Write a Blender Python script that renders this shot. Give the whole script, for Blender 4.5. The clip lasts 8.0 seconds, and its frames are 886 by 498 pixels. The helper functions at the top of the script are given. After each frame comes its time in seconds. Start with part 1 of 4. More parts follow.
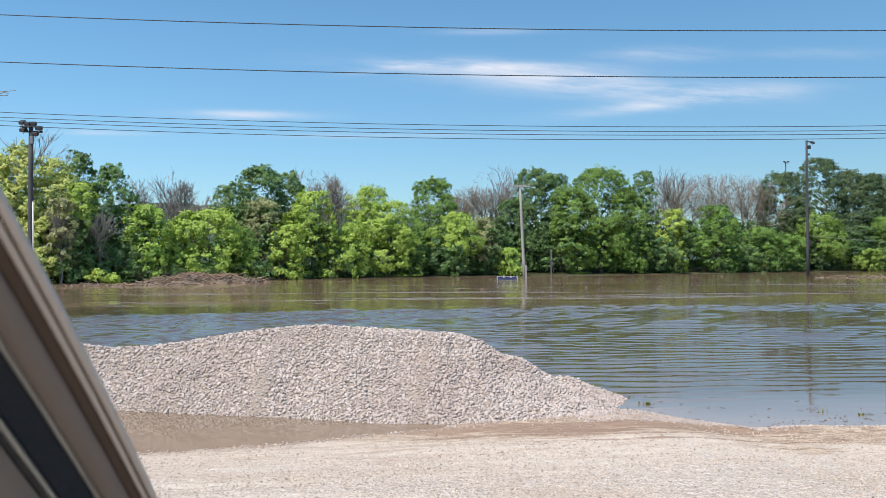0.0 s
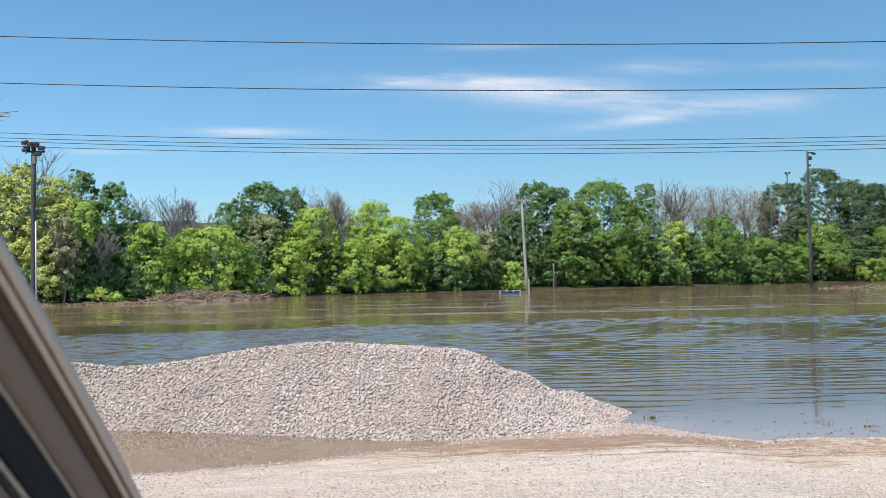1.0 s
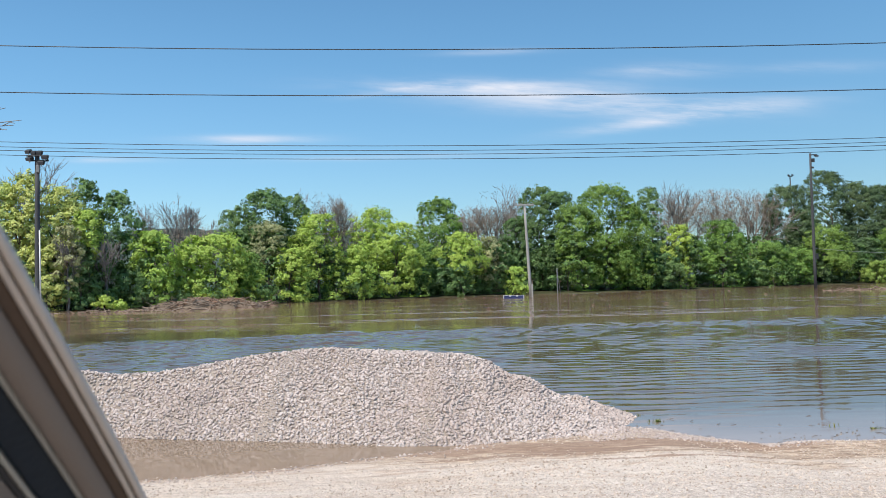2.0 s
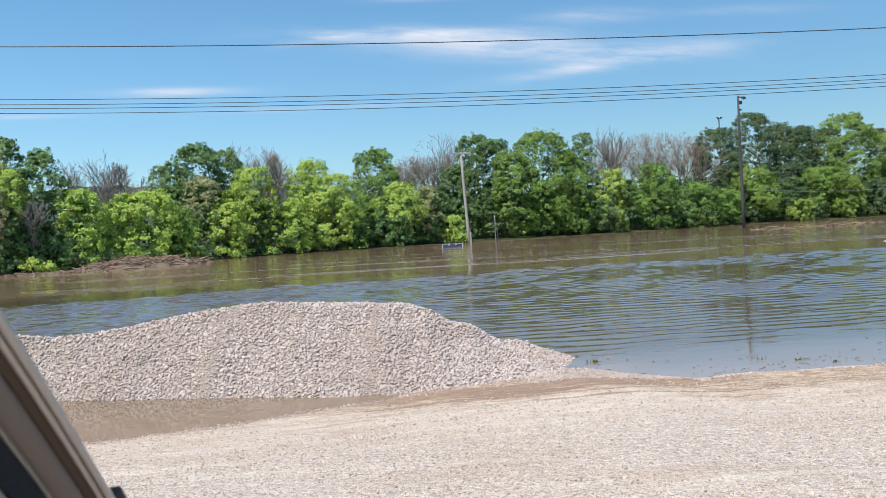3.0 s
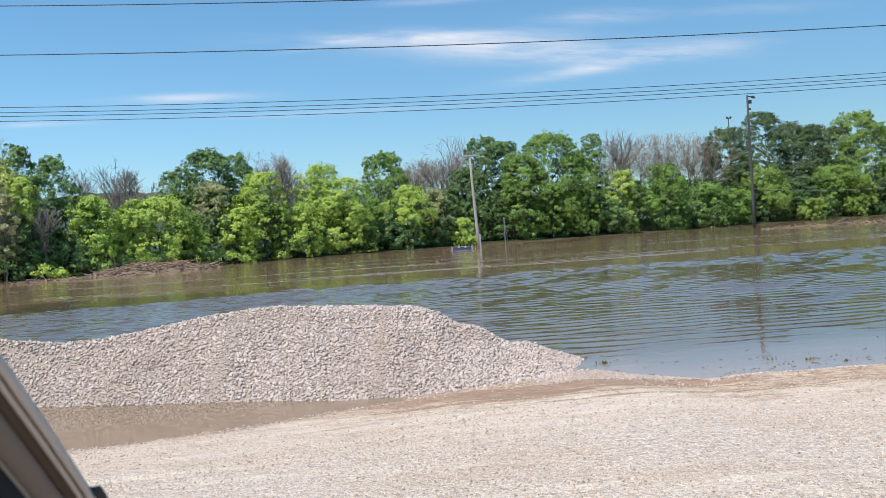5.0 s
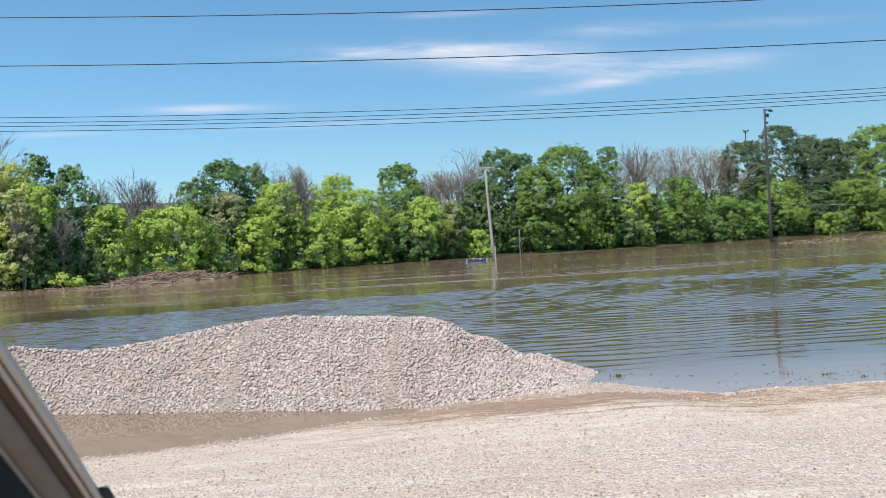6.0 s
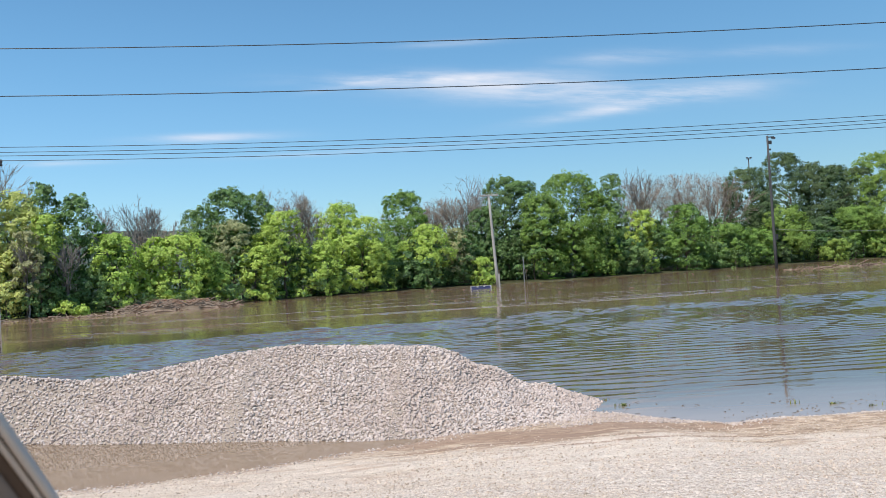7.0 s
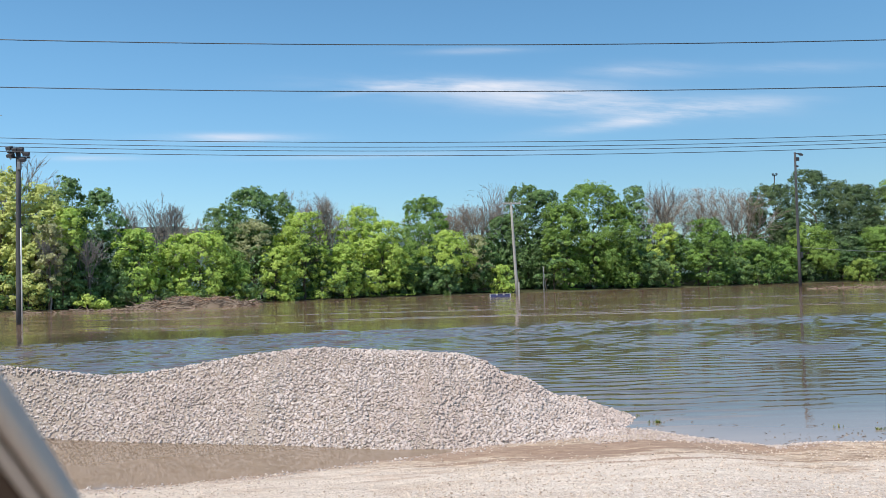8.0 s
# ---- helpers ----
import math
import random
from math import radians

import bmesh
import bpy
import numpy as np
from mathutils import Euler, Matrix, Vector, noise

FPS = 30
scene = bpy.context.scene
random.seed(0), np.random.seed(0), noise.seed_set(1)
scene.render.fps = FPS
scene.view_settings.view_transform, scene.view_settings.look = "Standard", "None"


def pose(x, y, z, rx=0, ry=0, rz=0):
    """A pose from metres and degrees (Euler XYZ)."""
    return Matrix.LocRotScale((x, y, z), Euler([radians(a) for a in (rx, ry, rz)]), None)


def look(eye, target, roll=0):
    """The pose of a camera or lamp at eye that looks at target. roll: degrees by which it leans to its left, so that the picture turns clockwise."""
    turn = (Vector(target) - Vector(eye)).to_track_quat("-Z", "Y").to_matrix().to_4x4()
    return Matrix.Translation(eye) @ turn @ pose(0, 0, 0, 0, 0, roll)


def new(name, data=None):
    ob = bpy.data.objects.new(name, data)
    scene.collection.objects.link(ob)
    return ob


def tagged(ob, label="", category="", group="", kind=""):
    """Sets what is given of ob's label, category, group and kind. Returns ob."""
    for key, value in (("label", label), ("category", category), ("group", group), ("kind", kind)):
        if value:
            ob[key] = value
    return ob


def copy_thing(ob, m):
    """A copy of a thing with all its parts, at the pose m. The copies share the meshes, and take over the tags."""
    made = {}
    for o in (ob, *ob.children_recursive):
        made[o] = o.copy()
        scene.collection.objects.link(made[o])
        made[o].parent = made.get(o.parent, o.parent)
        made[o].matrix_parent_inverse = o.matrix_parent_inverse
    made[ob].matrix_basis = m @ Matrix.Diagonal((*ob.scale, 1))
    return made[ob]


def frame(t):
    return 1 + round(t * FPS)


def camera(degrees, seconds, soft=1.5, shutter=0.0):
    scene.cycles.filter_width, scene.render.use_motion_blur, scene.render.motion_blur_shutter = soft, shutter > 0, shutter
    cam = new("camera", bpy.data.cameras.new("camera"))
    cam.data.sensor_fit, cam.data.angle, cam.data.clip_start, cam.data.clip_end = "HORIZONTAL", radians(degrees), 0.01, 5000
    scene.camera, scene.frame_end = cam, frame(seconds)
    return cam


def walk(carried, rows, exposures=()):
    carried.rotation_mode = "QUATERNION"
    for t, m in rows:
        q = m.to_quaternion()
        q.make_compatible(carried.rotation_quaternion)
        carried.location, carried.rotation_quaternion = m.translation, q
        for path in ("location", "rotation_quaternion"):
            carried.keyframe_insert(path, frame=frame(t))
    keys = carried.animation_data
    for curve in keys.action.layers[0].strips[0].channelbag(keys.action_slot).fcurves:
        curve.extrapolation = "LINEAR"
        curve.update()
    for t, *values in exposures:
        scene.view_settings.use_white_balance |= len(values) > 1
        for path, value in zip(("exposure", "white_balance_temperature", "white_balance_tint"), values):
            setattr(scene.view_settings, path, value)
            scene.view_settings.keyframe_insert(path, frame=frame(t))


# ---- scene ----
cam = camera(56.24, 8.0, soft=0.85)
cam.data.dof.use_dof, cam.data.dof.focus_distance, cam.data.dof.aperture_fstop = True, 25.0, 9.0
PATH = [
    (0, pose(-0.000, 0.000, 2.000, 91.00, 0.40, 0.00)),
    (0.5, pose(-0.000, -0.005, 2.007, 91.29, 0.33, 0.02)),
    (1, pose(0.005, -0.000, 2.012, 92.03, 1.04, 0.18)),
    (1.2, pose(0.005, -0.000, 2.011, 92.34, 1.32, 0.46)),
    (2.3, pose(0.004, -0.001, 2.005, 92.40, 1.72, 0.28)),
    (2.5, pose(0.004, -0.001, 2.004, 91.89, 2.09, -0.02)),
    (3, pose(0.006, -0.008, 2.002, 88.76, 3.28, -3.82)),
    (3.5, pose(0.015, 0.009, 1.988, 87.13, 3.72, -5.16)),
    (4, pose(0.021, -0.006, 2.001, 87.17, 3.35, -4.69)),
    (4.5, pose(0.036, -0.002, 1.996, 88.40, 3.78, -3.83)),
    (4.7, pose(0.037, -0.004, 1.995, 88.72, 3.90, -3.54)),
    (5.8, pose(0.047, -0.015, 1.988, 89.64, 3.40, -2.24)),
    (6, pose(0.049, -0.017, 1.987, 89.88, 3.42, -2.11)),
    (6.5, pose(0.071, -0.021, 1.993, 90.41, 3.33, -2.46)),
    (7, pose(0.057, -0.001, 2.004, 91.78, 3.54, -1.83)),
    (7.5, pose(-0.015, 0.120, 2.001, 92.04, 2.32, -1.49)),
    (8, pose(-0.130, 0.327, 1.998, 92.28, 1.55, -0.59)),
]
walk(cam, PATH)

# ------------------------------------------------------------ light
SUN_AZ, SUN_EL = radians(-137), radians(56)      # clockwise from +y
sun = new("sun", bpy.data.lights.new("sun", "SUN"))
sun.data.energy, sun.data.angle, sun.data.color = 4.0, radians(0.6), (1.0, 0.94, 0.85)
to_sun = Vector((math.sin(SUN_AZ) * math.cos(SUN_EL), math.cos(SUN_AZ) * math.cos(SUN_EL), math.sin(SUN_EL)))
sun.matrix_world = look((0, 0, 60), Vector((0, 0, 60)) - to_sun)
scene.view_settings.exposure = 0.55


class Tree:
    """A short way to write node trees."""

    def __init__(self, tree):
        self.t = tree
        tree.nodes.clear()

    def node(self, kind, **sockets):
        n = self.t.nodes.new(kind)
        for key, value in sockets.items():
            self.put(n.inputs[key.replace("_", " ")], value)
        return n

    def put(self, socket, value):
        if isinstance(value, bpy.types.NodeSocket):
            self.t.links.new(value, socket)
        else:
            socket.default_value = value

    def math(self, op, a, b=0.0, c=0.0, clamp=False):
        n = self.t.nodes.new("ShaderNodeMath")
        n.operation, n.use_clamp = op, clamp
        for i, v in enumerate((a, b, c)):
            self.put(n.inputs[i], v)
        return n.outputs[0]

    def ramp(self, value, lo, hi, a=0.0, b=1.0):
        n = self.t.nodes.new("ShaderNodeMapRange")
        n.interpolation_type = "SMOOTHSTEP"
        for i, v in enumerate((value, lo, hi, a, b)):
            self.put(n.inputs[i], v)
        return n.outputs[0]

    def mix(self, f, a, b, blend="MIX"):
        n = self.t.nodes.new("ShaderNodeMix")
        n.data_type, n.blend_type = "RGBA", blend
        for i, v in ((0, f), (6, a), (7, b)):
            if isinstance(v, tuple):
                v = (*v[:3], 1)
            self.put(n.inputs[i], v)
        return n.outputs[2]

    def noise(self, vec, scale, detail=3.0, rough=0.55):
        n = self.node("ShaderNodeTexNoise", Scale=scale, Detail=detail, Roughness=rough)
        if vec is not None:
            self.put(n.inputs["Vector"], vec)
        return n.outputs[0]

    def scaled(self, vec, x, y, z=1.0):
        n = self.t.nodes.new("ShaderNodeMapping")
        self.put(n.inputs["Vector"], vec)
        n.inputs["Scale"].default_value = (x, y, z)
        return n.outputs[0]

    def bump(self, height, distance, strength=1.0):
        return self.node("ShaderNodeBump", Height=height, Distance=distance, Strength=strength).outputs[0]


# ------------------------------------------------------------ sky with thin cirrus
world = bpy.data.worlds.new("sky")
scene.world = world
world.use_nodes = True
w = Tree(world.node_tree)
sky = w.node("ShaderNodeTexSky")
sky.sky_type, sky.sun_disc = "NISHITA", False
sky.sun_elevation, sky.sun_rotation = SUN_EL, -SUN_AZ      # the sky turns anticlockwise
sky.air_density, sky.dust_density, sky.ozone_density = 1.0, 0.35, 1.4
way = w.node("ShaderNodeTexCoord").outputs["Generated"]
axes = w.node("ShaderNodeSeparateXYZ", Vector=way)
ahead = w.math("MAXIMUM", axes.outputs[1], 0.02)
u = w.math("DIVIDE", axes.outputs[0], ahead)
v = w.math("DIVIDE", axes.outputs[2], ahead)


def streak(cu, cv, su, sv, tilt, gain):
    """A soft elongated patch of cirrus round a direction."""
    du = w.math("SUBTRACT", u, cu)
    dv = w.math("SUBTRACT", w.math("SUBTRACT", v, cv), w.math("MULTIPLY", du, tilt))
    a = w.math("POWER", w.math("ABSOLUTE", w.math("DIVIDE", du, su)), 2.0)
    b = w.math("POWER", w.math("ABSOLUTE", w.math("DIVIDE", dv, sv)), 2.0)
    return w.math("MULTIPLY", w.math("EXPONENT", w.math("MULTIPLY", w.math("ADD", a, b), -1.0)), gain)


flat = w.node("ShaderNodeCombineXYZ", X=u, Y=w.math("SUBTRACT", v, w.math("MULTIPLY", u, -0.08)), Z=0.0).outputs[0]
wisp = w.noise(w.scaled(flat, 5.0, 34.0), 1.0, 7.0, 0.62)
fine = w.noise(w.scaled(flat, 14.0, 120.0), 1.0, 5.0, 0.6)
patches = 0.0
for args in ((0.04, 0.239, 0.13, 0.008, -0.03, 0.95), (0.134, 0.226, 0.17, 0.012, -0.08, 0.75), (0.20, 0.209, 0.15, 0.012, -0.06, 0.85),
             (0.263, 0.190, 0.10, 0.007, 0.10, 1.0), (0.352, 0.2055, 0.10, 0.010, 0.05, 0.65), (0.263, 0.252, 0.07, 0.009, 0.0, 0.5),
             (0.447, 0.250, 0.09, 0.007, 0.0, 0.3), (-0.057, 0.2376, 0.05, 0.004, 0.12, 0.55), (-0.241, 0.1817, 0.08, 0.0048, -0.02, 0.95),
             (-0.41, 0.161, 0.06, 0.0032, -0.02, 0.6), (-0.05, 0.155, 0.16, 0.0035, 0.0, 0.4), (0.065, 0.2806, 0.06, 0.004, 0.0, 0.4)):
    patches = w.math("ADD", streak(*args), patches)
grain = w.ramp(w.math("ADD", w.math("MULTIPLY", wisp, 0.75), w.math("MULTIPLY", fine, 0.25)), 0.27, 0.72)
front = w.ramp(axes.outputs[1], 0.1, 0.35)
veil = w.math("MULTIPLY", w.math("MULTIPLY", patches, grain), w.math("MULTIPLY", front, 0.95), clamp=True)
low_air = w.mix(w.ramp(axes.outputs[2], 0.0, 0.32), (0.675, 0.875, 1.0), (0.715, 1.08, 1.2))
air = w.mix(1.0, sky.outputs[0], low_air, "MULTIPLY")
cloudy = w.mix(veil, air, (6.2, 6.6, 7.5))
back = w.node("ShaderNodeBackground", Color=cloudy, Strength=0.086)
w.t.links.new(back.outputs[0], w.node("ShaderNodeOutputWorld").inputs[0])


# ------------------------------------------------------------ materials
def material(name):
    m = bpy.data.materials.new(name)
    m.use_nodes = True
    t = Tree(m.node_tree)
    return m, t


def surface(t, color, rough, normal=None, metal=0.0, spec=0.5):
    n = t.node("ShaderNodeBsdfPrincipled", Roughness=rough, Metallic=metal)
    t.put(n.inputs["Base Color"], (*color, 1) if isinstance(color, tuple) else color)
    n.inputs["Specular IOR Level"].default_value = spec
    if normal is not None:
        t.put(n.inputs["Normal"], normal)
    t.t.links.new(n.outputs[0], t.node("ShaderNodeOutputMaterial").inputs[0])
    return n


def place(t):
    return t.node("ShaderNodeNewGeometry").outputs["Position"]


def mat_leaf(name, dark, light, gloss=0.5):
    m, t = material(name)
    geo = t.node("ShaderNodeNewGeometry")
    info = t.node("ShaderNodeObjectInfo")
    patch = t.noise(geo.outputs["Position"], 0.45, 2.0)
    f = t.math("ADD", t.math("MULTIPLY", geo.outputs["Random Per Island"], 0.32), t.math("MULTIPLY", patch, 0.75))
    c = t.mix(t.ramp(f, 0.2, 0.85), dark, light)
    c = t.mix(t.math("MULTIPLY", info.outputs["Random"], 0.35), c, (light[0] * 1.2, light[1] * 0.95, light[2]))
    p = t.node("ShaderNodeBsdfPrincipled", Roughness=gloss)
    t.put(p.inputs["Base Color"], c)
    p.inputs["Specular IOR Level"].default_value = 0.35
    tr = t.node("ShaderNodeBsdfTranslucent", Color=t.mix(1.0, c, (1.1, 1.25, 0.6), "MULTIPLY"))
    mixed = t.node("ShaderNodeMixShader", Fac=0.2)
    t.t.links.new(p.outputs[0], mixed.inputs[1])
    t.t.links.new(tr.outputs[0], mixed.inputs[2])
    t.t.links.new(mixed.outputs[0], t.node("ShaderNodeOutputMaterial").inputs[0])
    return m


LEAF_DARK = mat_leaf("leaf_dark_green", (0.042, 0.098, 0.04), (0.185, 0.315, 0.098))
LEAF_DEEP = mat_leaf("leaf_deep_green", (0.026, 0.064, 0.028), (0.14, 0.26, 0.078))
LEAF_MID = mat_leaf("leaf_mid_green", (0.048, 0.11, 0.026), (0.235, 0.39, 0.075))
LEAF_DULL = mat_leaf("leaf_dull_green", (0.03, 0.065, 0.032), (0.13, 0.205, 0.08))
LEAF_LIGHT = mat_leaf("leaf_yellow_green", (0.205, 0.325, 0.06), (0.435, 0.585, 0.118))
LEAF_FRESH = mat_leaf("leaf_fresh_green", (0.13, 0.225, 0.045), (0.29, 0.42, 0.09))
LEAF_WILLOW = mat_leaf("leaf_pale_willow", (0.28, 0.36, 0.1), (0.55, 0.62, 0.2))
LEAF_OLIVE = mat_leaf("leaf_olive", (0.19, 0.21, 0.1), (0.38, 0.4, 0.2))
LEAF_GRASS = mat_leaf("grass_blades", (0.07, 0.1, 0.02), (0.18, 0.2, 0.05))


def mat_bark(name, a, b):
    m, t = material(name)
    pos = place(t)
    n = t.noise(t.scaled(pos, 6, 6, 1.2), 1.5, 4.0)
    surface(t, t.mix(n, a, b), 0.9, t.bump(n, 0.03))
    return m


BARK = mat_bark("bark", (0.06, 0.045, 0.032), (0.17, 0.13, 0.1))
DEADWOOD = mat_bark("dead_branches", (0.15, 0.138, 0.128), (0.29, 0.268, 0.25))
DEADTWIG = mat_bark("dead_reddish_twigs", (0.2, 0.158, 0.128), (0.36, 0.295, 0.245))
DRIFT = mat_bark("driftwood", (0.12, 0.085, 0.06), (0.34, 0.26, 0.2))
POLE_DARK = mat_bark("dark_pole_wood", (0.036, 0.038, 0.041), (0.08, 0.083, 0.088))
POLE_PALE = mat_bark("weathered_pole_wood", (0.24, 0.235, 0.22), (0.37, 0.36, 0.34))


def mat_plain(name, color, rough, metal=0.0, wear=0.25, size=8.0, spec=0.5):
    m, t = material(name)
    pos = place(t)
    n = t.noise(pos, size, 4.0)
    dark = tuple(c * (1 - wear) for c in color)
    surface(t, t.mix(n, dark, tuple(min(1, c * (1 + wear * 0.4)) for c in color)), t.ramp(n, 0.2, 0.8, rough * 0.85, min(1, rough * 1.15)), t.bump(t.noise(pos, size * 12, 3.0), 0.0008), metal, spec)
    return m


STEEL = mat_plain("galvanised_steel", (0.42, 0.43, 0.44), 0.45, 0.7)
LAMP_GREY = mat_plain("grey_lamp_housing", (0.035, 0.037, 0.04), 0.5, 0.3)
LAMP_GLASS = mat_plain("lamp_glass", (0.1, 0.11, 0.12), 0.15)
CABLE = mat_plain("black_cable", (0.03, 0.042, 0.055), 0.6)
CONDUIT = mat_plain("white_conduit", (0.62, 0.62, 0.62), 0.5)
CERAMIC = mat_plain("insulator", (0.3, 0.27, 0.24), 0.25)
BIN_BLUE = mat_plain("faded_blue_paint", (0.03, 0.045, 0.14), 0.5)
BIN_PALE = mat_plain("pale_rim_paint", (0.38, 0.4, 0.44), 0.5)
FOAM = mat_plain("white_foam", (0.85, 0.85, 0.84), 0.7, 0.0, 0.15, 3.0)
TRIM_LIGHT = mat_plain("taupe_trim", (0.46, 0.4, 0.35), 0.8, 0.0, 0.12, 14, 0.2)
TRIM_BROWN = mat_plain("brown_trim", (0.085, 0.058, 0.042), 0.85, 0.0, 0.15, 14, 0.2)
TRIM_MID = mat_plain("mid_taupe_trim", (0.165, 0.135, 0.115), 0.85, 0.0, 0.12, 14, 0.2)
RUBBER = mat_plain("black_rubber", (0.016, 0.015, 0.016), 0.75)
NAVY = mat_plain("dark_glass_edge", (0.006, 0.011, 0.018), 0.45, 0.0, 0.1, 8.0, 0.25)
BRIGHT = mat_plain("satin_bright_strip", (0.3, 0.29, 0.26), 0.35, 0.4)
POST_GREY = mat_plain("grey_galvanised_post", (0.2, 0.21, 0.215), 0.5, 0.3)
WET_STONE = mat_plain("wet_stone", (0.17, 0.14, 0.115), 0.35, 0.0, 0.4, 30)
PAINT = mat_plain("dark_car_paint", (0.06, 0.05, 0.045), 0.3)


def mat_stone():
    m, t = material("limestone_gravel")
    geo = t.node("ShaderNodeNewGeometry")
    rnd = geo.outputs["Random Per Island"]
    pos = geo.outputs["Position"]
    c = t.mix(rnd, (0.42, 0.349, 0.318), (0.612, 0.525, 0.494))
    c = t.mix(t.ramp(rnd, 0.9, 0.94), c, (0.32, 0.26, 0.22))
    c = t.mix(t.math("MULTIPLY", t.ramp(t.noise(t.scaled(pos, 1.0, 0.5, 0.5), 0.9, 4.0), 0.42, 0.62), 0.6), c, (0.42, 0.335, 0.3))
    c = t.mix(t.ramp(t.noise(pos, 40.0, 4.0), 0.4, 0.75, 0.0, 0.4), c, (0.4, 0.35, 0.3))
    surface(t, c, 0.9, t.bump(t.noise(pos, 60.0, 3.0), 0.006), spec=0.25)
    return m


STONE = mat_stone()


def mat_pebble():
    m, t = material("mixed_pebbles")
    geo = t.node("ShaderNodeNewGeometry")
    rnd = geo.outputs["Random Per Island"]
    c = t.mix(t.math("POWER", rnd, 0.7), (0.3, 0.235, 0.185), (0.65, 0.54, 0.455))
    surface(t, c, 0.9, t.bump(t.noise(geo.outputs["Position"], 90.0, 3.0), 0.003), spec=0.25)
    return m


PEBBLE = mat_pebble()


def mat_ground():
    m, t = material("gravel_and_mud")
    pos = place(t)
    ax = t.node("ShaderNodeSeparateXYZ", Vector=pos)
    x, y, z = ax.outputs
    fine = t.node("ShaderNodeTexVoronoi", Scale=42.0, Vector=pos)
    speck_noise = t.noise(pos, 130.0, 3.0)
    gap_shade = t.ramp(t.noise(pos, 62.0, 4.0, 0.65), 0.53, 0.65, 0.0, 0.8)
    broad = t.noise(t.scaled(pos, 0.5, 1.3), 1.0, 6.0, 0.6)
    tracks = t.noise(t.scaled(pos, 0.35, 3.2), 1.0, 4.0)
    c = t.mix(t.node("ShaderNodeSeparateColor", Color=fine.outputs["Color"]).outputs[0], (0.47, 0.39, 0.338), (0.74, 0.645, 0.582))
    # dark specks painted in for the shade between pebbles
    c = t.mix(t.ramp(speck_noise, 0.52, 0.66, 0.0, 0.75), c, (0.26, 0.21, 0.17))
    c = t.mix(gap_shade, c, (0.3, 0.24, 0.19))
    c = t.mix(t.ramp(broad, 0.45, 0.7, 0.0, 0.55), c, (0.47, 0.36, 0.27))
    c = t.mix(t.ramp(tracks, 0.52, 0.72, 0.0, 0.65), c, (0.7, 0.625, 0.54))
    # trampled tan soil low on the bank, in drawn-out tongues
    tongue = t.math("ADD", z, t.math("MULTIPLY", t.math("SUBTRACT", t.noise(t.scaled(pos, 0.6, 2.2), 1.1, 6.0, 0.62), 0.5), 0.3))
    tan = t.ramp(tongue, 0.07, 0.15, 1.0, 0.0)
    tan_c = t.mix(t.ramp(t.noise(t.scaled(pos, 2.0, 6.0), 2.4, 6.0, 0.7), 0.35, 0.65), (0.23, 0.15, 0.1), (0.62, 0.475, 0.355))
    cream = t.mix(t.noise(t.scaled(pos, 1.2, 4.0), 2.2, 6.0, 0.7), (0.58, 0.475, 0.395), (0.8, 0.705, 0.62))
    c = t.mix(t.math("MULTIPLY", t.ramp(y, 6.6, 8.6), 0.65), c, cream)
    blotch = t.ramp(t.noise(t.scaled(pos, 0.9, 2.8), 1.3, 6.0, 0.68), 0.5, 0.64)
    blotch = t.math("MULTIPLY", blotch, t.math("MULTIPLY", t.ramp(y, 6.8, 8.4), t.ramp(x, -3.0, 0.5, 0.3, 0.62)))
    c = t.mix(blotch, c, (0.43, 0.305, 0.228))
    c = t.mix(t.math("MULTIPLY", tan, t.ramp(x, -0.8, 1.2, 0.2, 0.88)), c, tan_c)
    # strip of washed pale gravel between the heap's toe and the water
    strip_n = t.math("ADD", y, t.math("MULTIPLY", t.math("SUBTRACT", t.noise(t.scaled(pos, 1.0, 2.0), 2.0, 4.0), 0.5), 0.5))
    washed = t.math("MULTIPLY", t.ramp(strip_n, 10.1, 10.35), t.ramp(x, 1.4, 2.1))
    c = t.mix(t.math("MULTIPLY", t.math("MULTIPLY", washed, 0.55), t.ramp(y, 20.0, 30.0, 1.0, 0.0)), c, t.mix(t.node("ShaderNodeSeparateColor", Color=fine.outputs["Color"]).outputs[1], (0.4, 0.32, 0.265), (0.66, 0.575, 0.51)))
    # damp mud along the waterline and in the low patch beside the heap
    edge = t.math("ADD", z, t.math("MULTIPLY", t.math("SUBTRACT", broad, 0.5), 0.07))
    damp = t.math("MULTIPLY", t.ramp(edge, 0.002, 0.024, 1.0, 0.0), t.ramp(x, 0.6, 1.4, 1.0, 0.3))
    ragged = t.math("MULTIPLY", t.math("SUBTRACT", t.noise(t.scaled(pos, 1.0, 2.4), 1.9, 6.0, 0.65), 0.5), 2.4)
    low = 1e3
    for cx, cy, rx, ry in ((0.8, 9.88, 2.0, 0.36), (1.3, 9.12, 1.9, 0.07), (3.2, 9.55, 0.9, 0.3), (2.6, 8.75, 1.7, 0.06), (2.2, 9.9, 0.8, 0.3)):
        gx = t.math("POWER", t.math("DIVIDE", t.math("SUBTRACT", x, cx), rx), 2.0)
        gy = t.math("POWER", t.math("DIVIDE", t.math("SUBTRACT", y, cy), ry), 2.0)
        low = t.math("MINIMUM", t.math("ADD", gx, gy), low)
    low = t.math("ADD", low, ragged)
    low = t.math("MULTIPLY", t.ramp(low, 0.75, 1.25, 1.0, 0.0), t.ramp(speck_noise, 0.35, 0.6, 0.65, 1.0))
